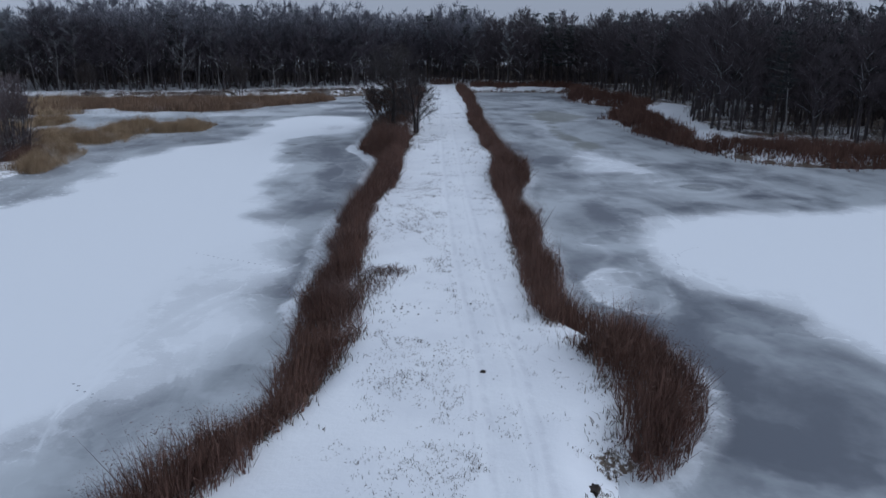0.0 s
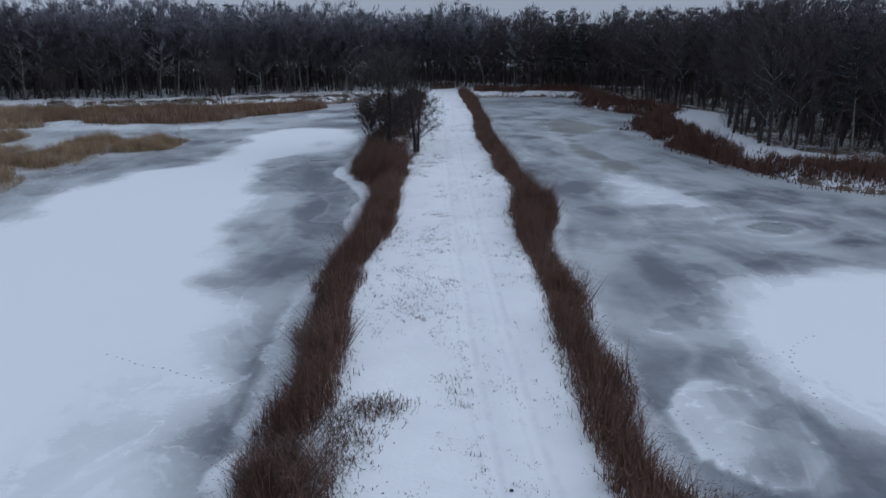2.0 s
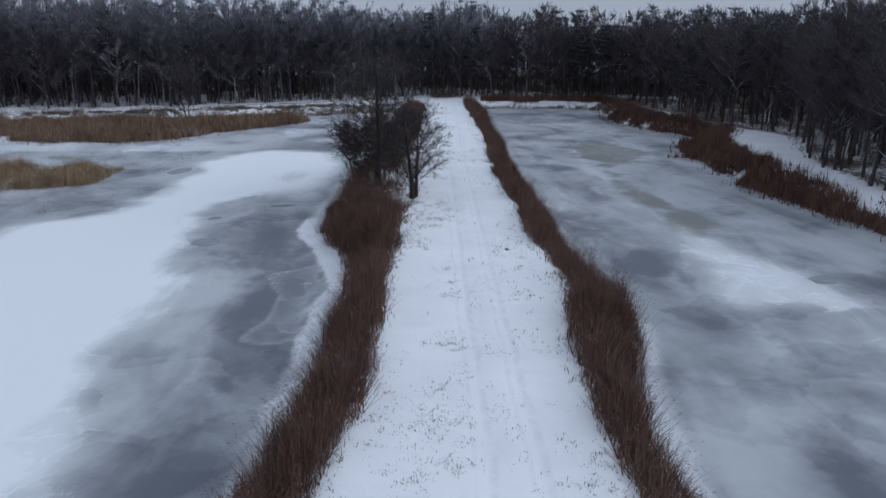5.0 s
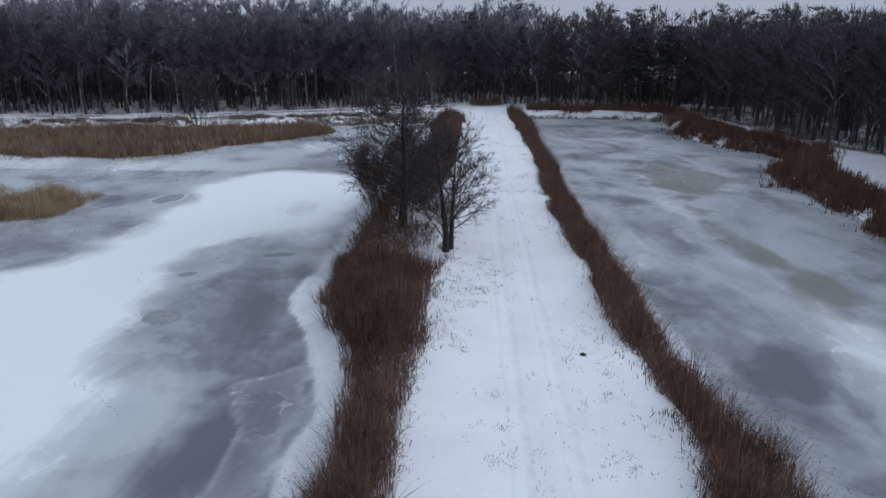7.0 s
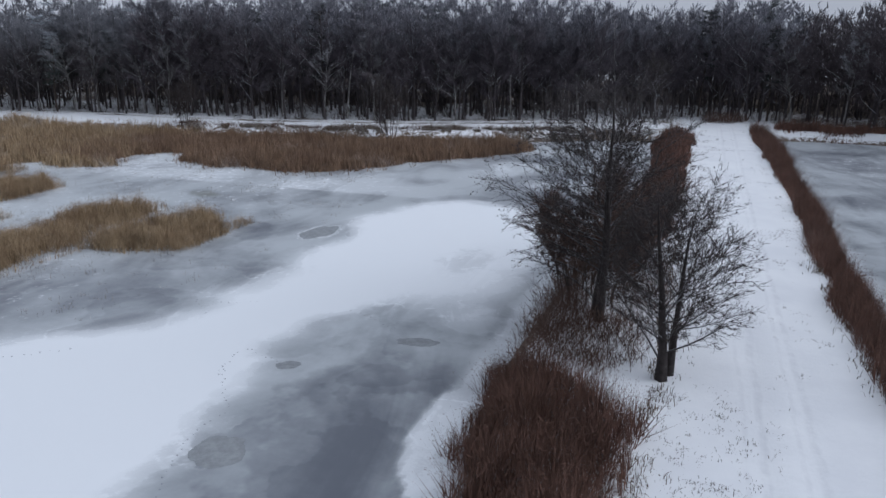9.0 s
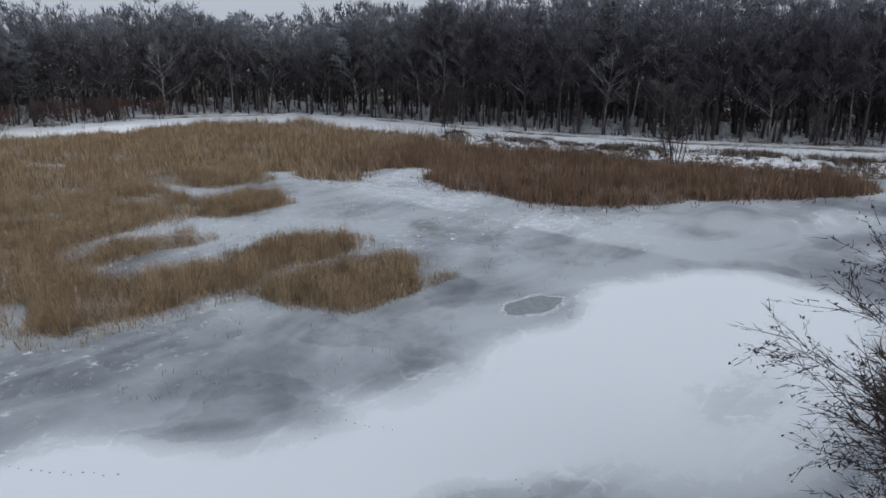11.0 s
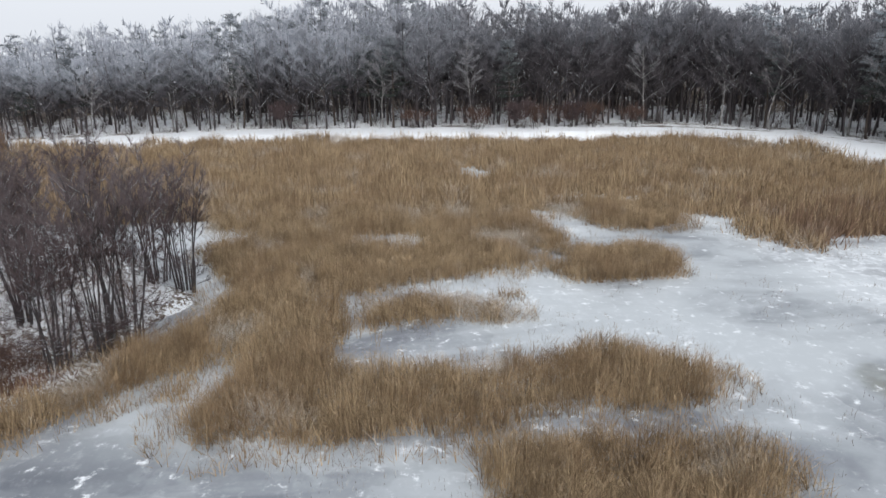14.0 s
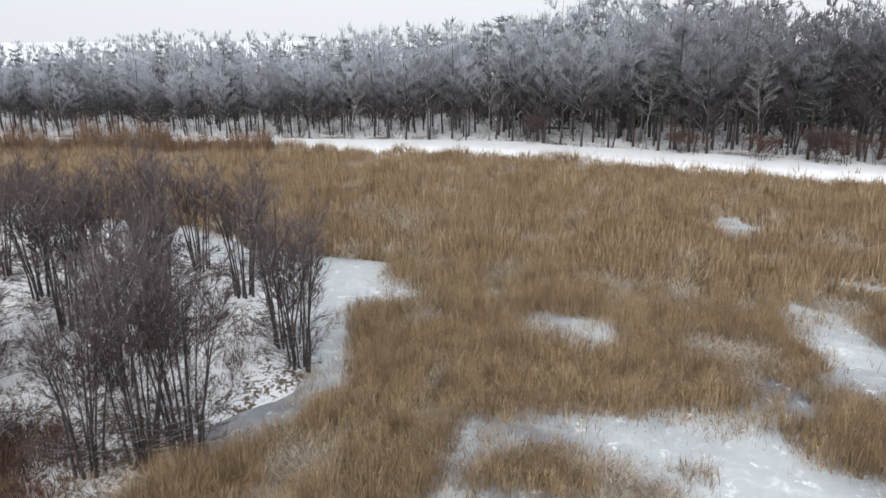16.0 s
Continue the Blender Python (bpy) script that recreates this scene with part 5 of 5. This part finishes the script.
def thicket_patch(cx, cy, rx, ry, n, tall, label, seed):
    rng = np.random.default_rng(seed)
    a, r = rng.random(n) * 6.28, np.sqrt(rng.random(n))
    feet = on_ground(np.column_stack([cx + rx * r * np.cos(a), cy + ry * r * np.sin(a)]))
    parts = []
    for foot in feet:
        v, f = shrub(rng, tall * (0.6 + 0.6 * rng.random()), 16, 0.022)
        parts.append((v + foot, f))
    tagged(new("bramble_patch", mesh_np("bramble_patch", *join(parts), M_BRAMBLE)), label, "brambles", kind="stuff")


def tussock(x, y, size, seed):
    rng = np.random.default_rng(seed)
    n = 130
    a, r = rng.random(n) * 6.28, np.sqrt(rng.random(n)) * size
    q = np.column_stack([x + 1.5 * r * np.cos(a), y + 0.8 * r * np.sin(a)])
    v, f = blades(on_ground(q, -0.03), size * (0.4 + 0.6 * rng.random(n)), np.full(n, 0.06), 1.1, 0.0, rng)
    v = v - np.array([x, y, 0])
    ob = tagged(new("tussock", mesh_np("tussock", v, f, M_TUSSOCK, [("press", np.repeat(rng.random(n) * 0.8, len(v) // n))])), "snow-dusted tussock of dead grass on the bank", "tussock", "tussocks below the far track")
    ob.location = (x, y, 0)


def clod(name, label, x, y, size, seed, lift=0.0):
    bm = bmesh.new()
    bmesh.ops.create_icosphere(bm, subdivisions=2, radius=1.0)
    for v in bm.verts:
        k = 0.75 + 0.5 * noise.noise(v.co * 1.7 + Vector((seed, 0, 0)))
        v.co = Vector((v.co.x * size * k, v.co.y * size * 0.7 * k, max(-0.2, v.co.z) * size * 0.45 * k))
    me = bpy.data.meshes.new(name)
    bm.to_mesh(me)
    bm.free()
    me.materials.append(M_EARTH)
    ob = tagged(new(name, me), label, "clod")
    ob.matrix_basis = pose(x, y, ground_z(x, y) + lift, 0, 0, seed * 50)


def footprints(name, stops, label, gap=0.42, size=0.055, wander=0.05):
    """A line of pressed prints: small shallow dents, drawn as thin dark pads on the snow."""
    rng = np.random.default_rng(len(stops) * 13 + int(abs(stops[0][0]) * 10))
    line = curve_through(stops)
    d = np.diff(line, axis=0)
    cum = np.concatenate([[0], np.cumsum(np.hypot(d[:, 0], d[:, 1]))])
    parts = []
    for k, s in enumerate(np.arange(0, cum[-1], gap)):
        x, y = np.interp(s, cum, line[:, 0]), np.interp(s, cum, line[:, 1])
        x, y = x + rng.normal() * wander, y + rng.normal() * wander
        a = np.arange(7) * 2 * np.pi / 7
        r = size * (0.45 + 0.4 * rng.random())
        ring = np.column_stack([x + r * np.cos(a) * 1.3, y + r * np.sin(a), np.full(7, 0.006)])
        v = np.vstack([ring, [[x, y, 0.006]]])
        f = np.array([(i, (i + 1) % 7, 7) for i in range(7)])
        parts.append((v, f))
    tagged(new(name, mesh_np(name, *join(parts), M_PRINT)), label, "tracks", kind="stuff")


def melt_patch(cx, cy, rx, ry, turn, seed, rim=0.22):
    """A refrozen hole: a grey pane of ice with a raised rim of crusted snow."""
    rng = np.random.default_rng(seed)
    n = 40
    a = np.arange(n) * 2 * np.pi / n
    wave = 1 + 0.10 * np.sin(2 * a + seed) + 0.06 * np.sin(5 * a + 2 * seed) + 0.03 * rng.normal(size=n)
    c, sn = math.cos(radians(turn)), math.sin(radians(turn))

    def ring(grow_by, z):
        x, y = (rx * wave + grow_by) * np.cos(a), (ry * wave + grow_by) * np.sin(a)
        return np.column_stack([x * c - y * sn, x * sn + y * c, np.broadcast_to(z, n)])
    root = tagged(new("ice_hole"), "refrozen grey hole with a snow-crusted rim", "ice hole", "refrozen holes")
    pane = np.vstack([ring(0, 0.006), [[0, 0, 0.006]]])
    new("pane", mesh_np("pane", pane, np.array([(i, (i + 1) % n, n) for i in range(n)]), M_MELT)).parent = root
    root.location = (cx, cy, 0.0)
    if rim < 0.05:
        return
    wide = rim * (0.3 + 1.0 * rng.random(n))
    v = np.vstack([ring(-0.03, 0.007), ring(wide * 0.4, 0.035), ring(wide, 0.004)])
    f = np.array([(k * n + i, k * n + (i + 1) % n, (k + 1) * n + (i + 1) % n, (k + 1) * n + i) for k in range(2) for i in range(n)])
    new("rim", mesh_np("rim", v, f, M_RIM, smooth=True)).parent = root


def sedge_sprigs():
    """Short stems frozen into the marsh ice round the reed beds."""
    rng = np.random.default_rng(77)
    q = np.column_stack([-62 + 40 * rng.random(15000), 80 + 42 * rng.random(15000)])
    d = np.maximum(depth_in(q, MARSH), np.maximum.reduce([depth_in(q, c) for c in ISLETS]))
    ok = (d < 0.2) & (rng.random(len(q)) < 0.06 + 0.94 * np.exp(d / 1.1)) & (wob(q, 3.0, 2) + 0.6 * wob(q, 1.1, 3) > -0.05) & (depth_in(q, ALDER_ISLAND) < -0.5) & (depth_in(q, SNOW_WEST) < -1)
    base = np.repeat(q[ok], 9, 0)
    base = base + rng.normal(size=base.shape) * 0.24
    n = len(base)
    v, f = blades(np.column_stack([base, np.full(n, -0.01)]), 0.06 + 0.32 * rng.random(n) ** 2, 0.009 + 0.008 * rng.random(n), 0.9, 0.0, rng)
    tagged(new("sedge_sprigs", mesh_np("sedge_sprigs", v, f, M_SPRIG, [("press", np.repeat(rng.random(n), len(v) // n))])), "frosted sedge stems frozen into the marsh ice", "sedge", kind="stuff")


for hole in ((-21.6, 100.2, 0.9, 1.9, -6, 1, 0.3), (-12.6, 75.8, 0.8, 1.0, 20, 2, 0.02), (23.6, 57.2, 1.35, 1.05, 0, 3, 0.03), (-9.5, 85.6, 1.0, 0.4, 15, 4, 0.02), (-13.6, 81.9, 0.5, 0.35, 15, 6, 0.02), (22.4, 67.6, 0.9, 0.6, 30, 5, 0.02)):
    melt_patch(*hole)
sedge_sprigs()
grass_tufts()
crest_grass(CREST_L, -1, 21, "ragged dead grass along the west crest of the dyke")
crest_grass(CREST_R, 1, 22, "ragged dead grass along the east crest of the dyke")
thicket_patch(-1.3, 32.9, 0.75, 0.4, 24, 0.45, "round brown bramble bush in the snow", 31)
thicket_patch(-2.1, 31.2, 0.7, 1.8, 44, 0.42, "snow-dusted brambles on the dyke edge", 32)
thicket_patch(-2.2, 85.5, 1.9, 2.8, 100, 0.9, "snow-dusted brambles round the dyke trees", 33)
thicket_patch(-1.5, 92.0, 2.0, 6.0, 70, 1.3, "brown thicket behind the dyke trees", 34)
thicket_patch(-4.1, 88.0, 0.9, 5.0, 70, 1.4, "brown thicket on the pond side of the alder", 37)
thicket_patch(-3.8, 98.0, 1.3, 6.0, 60, 1.6, "brown thicket along the dyke bank", 38)
thicket_patch(6.6, 23.8, 0.7, 0.9, 22, 0.7, "snow-dusted weeds beside the reeds", 35)
thicket_patch(-41.0, 73.0, 1.7, 3.2, 150, 0.95, "brown weeds on the islet bank", 39)
thicket_patch(-46.0, 71.0, 9.0, 7.5, 260, 0.8, "low snow-dusted scrub under the alders", 36)
thicket_patch(7.0, 168.5, 3.0, 2.2, 80, 1.5, "snow-dusted thicket where the track enters the wood", 40)
for k in range(11):
    x = -60 + 5.0 * k
    y = float(np.interp(x, [-62, -50, -40, -28, -20, -8], [138.8, 140.4, 141.8, 145.6, 148.6, 153.6]))
    thicket_patch(x, y, 2.6, 0.9, 26, 0.75, "snow-dusted brambles below the far track", 50 + k)
rng = np.random.default_rng(5)
for k in range(100):
    x = -62 + 52 * rng.random()
    base_y = float(np.interp(x, [-62, -50, -40, -28, -20, -8], [138.4, 140.0, 141.2, 145.2, 148.2, 153.5]))
    tussock(x, base_y + rng.normal() * 1.3, 0.3 + 0.6 * rng.random() ** 2, 400 + k)
clod("earth_clod", "dark frozen clod lying on the snowy track", 2.35, 22.0, 0.16, 1)
clod("earth_clod", "dark frozen clod at the edge of the track", 5.5, 69.6, 0.2, 2)
clod("earth_clod", "small dark clod on the snow", 2.45, 28.5, 0.09, 3)
clod("earth_clod", "small dark clod far along the track", 4.9, 117.0, 0.2, 4)
clod("earth_clod", "torn brown turf at the crest of the dyke", 4.7, 15.9, 0.35, 5)
clod("branch_lump", "dark frozen lump on the pond ice", 8.3, 15.6, 0.16, 6)
for k in range(20):
    clod("earth_crumb", "dark earth crumb scattered in the snow", -0.2 + 0.45 * rng.normal(), 28.0 + 0.5 * rng.normal(), 0.03 + 0.06 * rng.random(), 20 + k)
footprints("animal_tracks", [(-12.4, 39.5), (-9.6, 38.0), (-6.7, 36.6)], "line of animal tracks across the snowy ice")
footprints("animal_tracks", [(-12.2, 23.6), (-10.6, 22.2)], "short line of animal tracks in the snow", 0.3)
footprints("animal_tracks", [(10.4, 47.6), (10.3, 44.0), (9.8, 40.0), (8.8, 36.4), (8.9, 33.5), (9.5, 29.8)], "line of animal tracks along the reeds", 0.3, 0.045)
footprints("animal_tracks", [(16.9, 39.9), (15.2, 38.5), (14.5, 36.5), (14.0, 32.9), (14.7, 31.0), (17, 27)], "line of animal tracks across the east ice")
footprints("animal_tracks", [(15.2, 38.5), (12.8, 37.4)], "branching line of animal tracks", 0.4, 0.045)
footprints("animal_tracks", [(-16.0, 81.1), (-14.9, 79.4), (-13.9, 78.2), (-13.9, 75.9), (-12.8, 73.1), (-12.1, 72.4)], "looping animal tracks round an ice hole", 0.3, 0.04)
footprints("animal_tracks", [(-13.4, 69.3), (-11.9, 68.2), (-10.5, 66.8)], "animal tracks towards a grey spot", 0.3, 0.045)
footprints("animal_tracks", [(-22.5, 91.4), (-21.5, 89.7), (-22.2, 87.6), (-21.4, 86.8), (-19.8, 85.5)], "animal tracks coming off the marsh ice", 0.35, 0.045)
footprints("animal_tracks", [(-21.5, 86.9), (-20.1, 87.0), (-18.4, 87.6)], "side branch of animal tracks", 0.35, 0.04)
footprints("animal_tracks", [(-27, 77.8), (-25.2, 78.6), (-22.6, 80.5)], "animal tracks by the edge of grey ice", 0.35, 0.045)
footprints("animal_tracks", [(-15.7, 80.3), (-16.0, 81.5), (-16.0, 82.6), (-14.8, 82.3), (-13.4, 81.7)], "curved animal tracks in the snow", 0.3, 0.045)
footprints("animal_tracks", [(-13.8, 88.1), (-12.1, 87.3), (-10.8, 86.5)], "animal tracks over drifted snow", 0.35, 0.045)

# fallen log in the west wood
v, f = tube(np.array([(-2.6, -0.4, 0), (-1, -0.1, 0.05), (1, 0.1, 0.1), (2.6, 0.4, 0.1)]), np.array([0.22, 0.24, 0.22, 0.18]), 8)
log = tagged(new("fallen_log", mesh_np("fallen_log", v, f, M_BARK, smooth=True)), "snow-topped fallen log among the trunks", "log")
log.matrix_basis = pose(-126.0, 79.5, ground_z(-126.0, 79.5) + 0.3, 0, 0, 80)
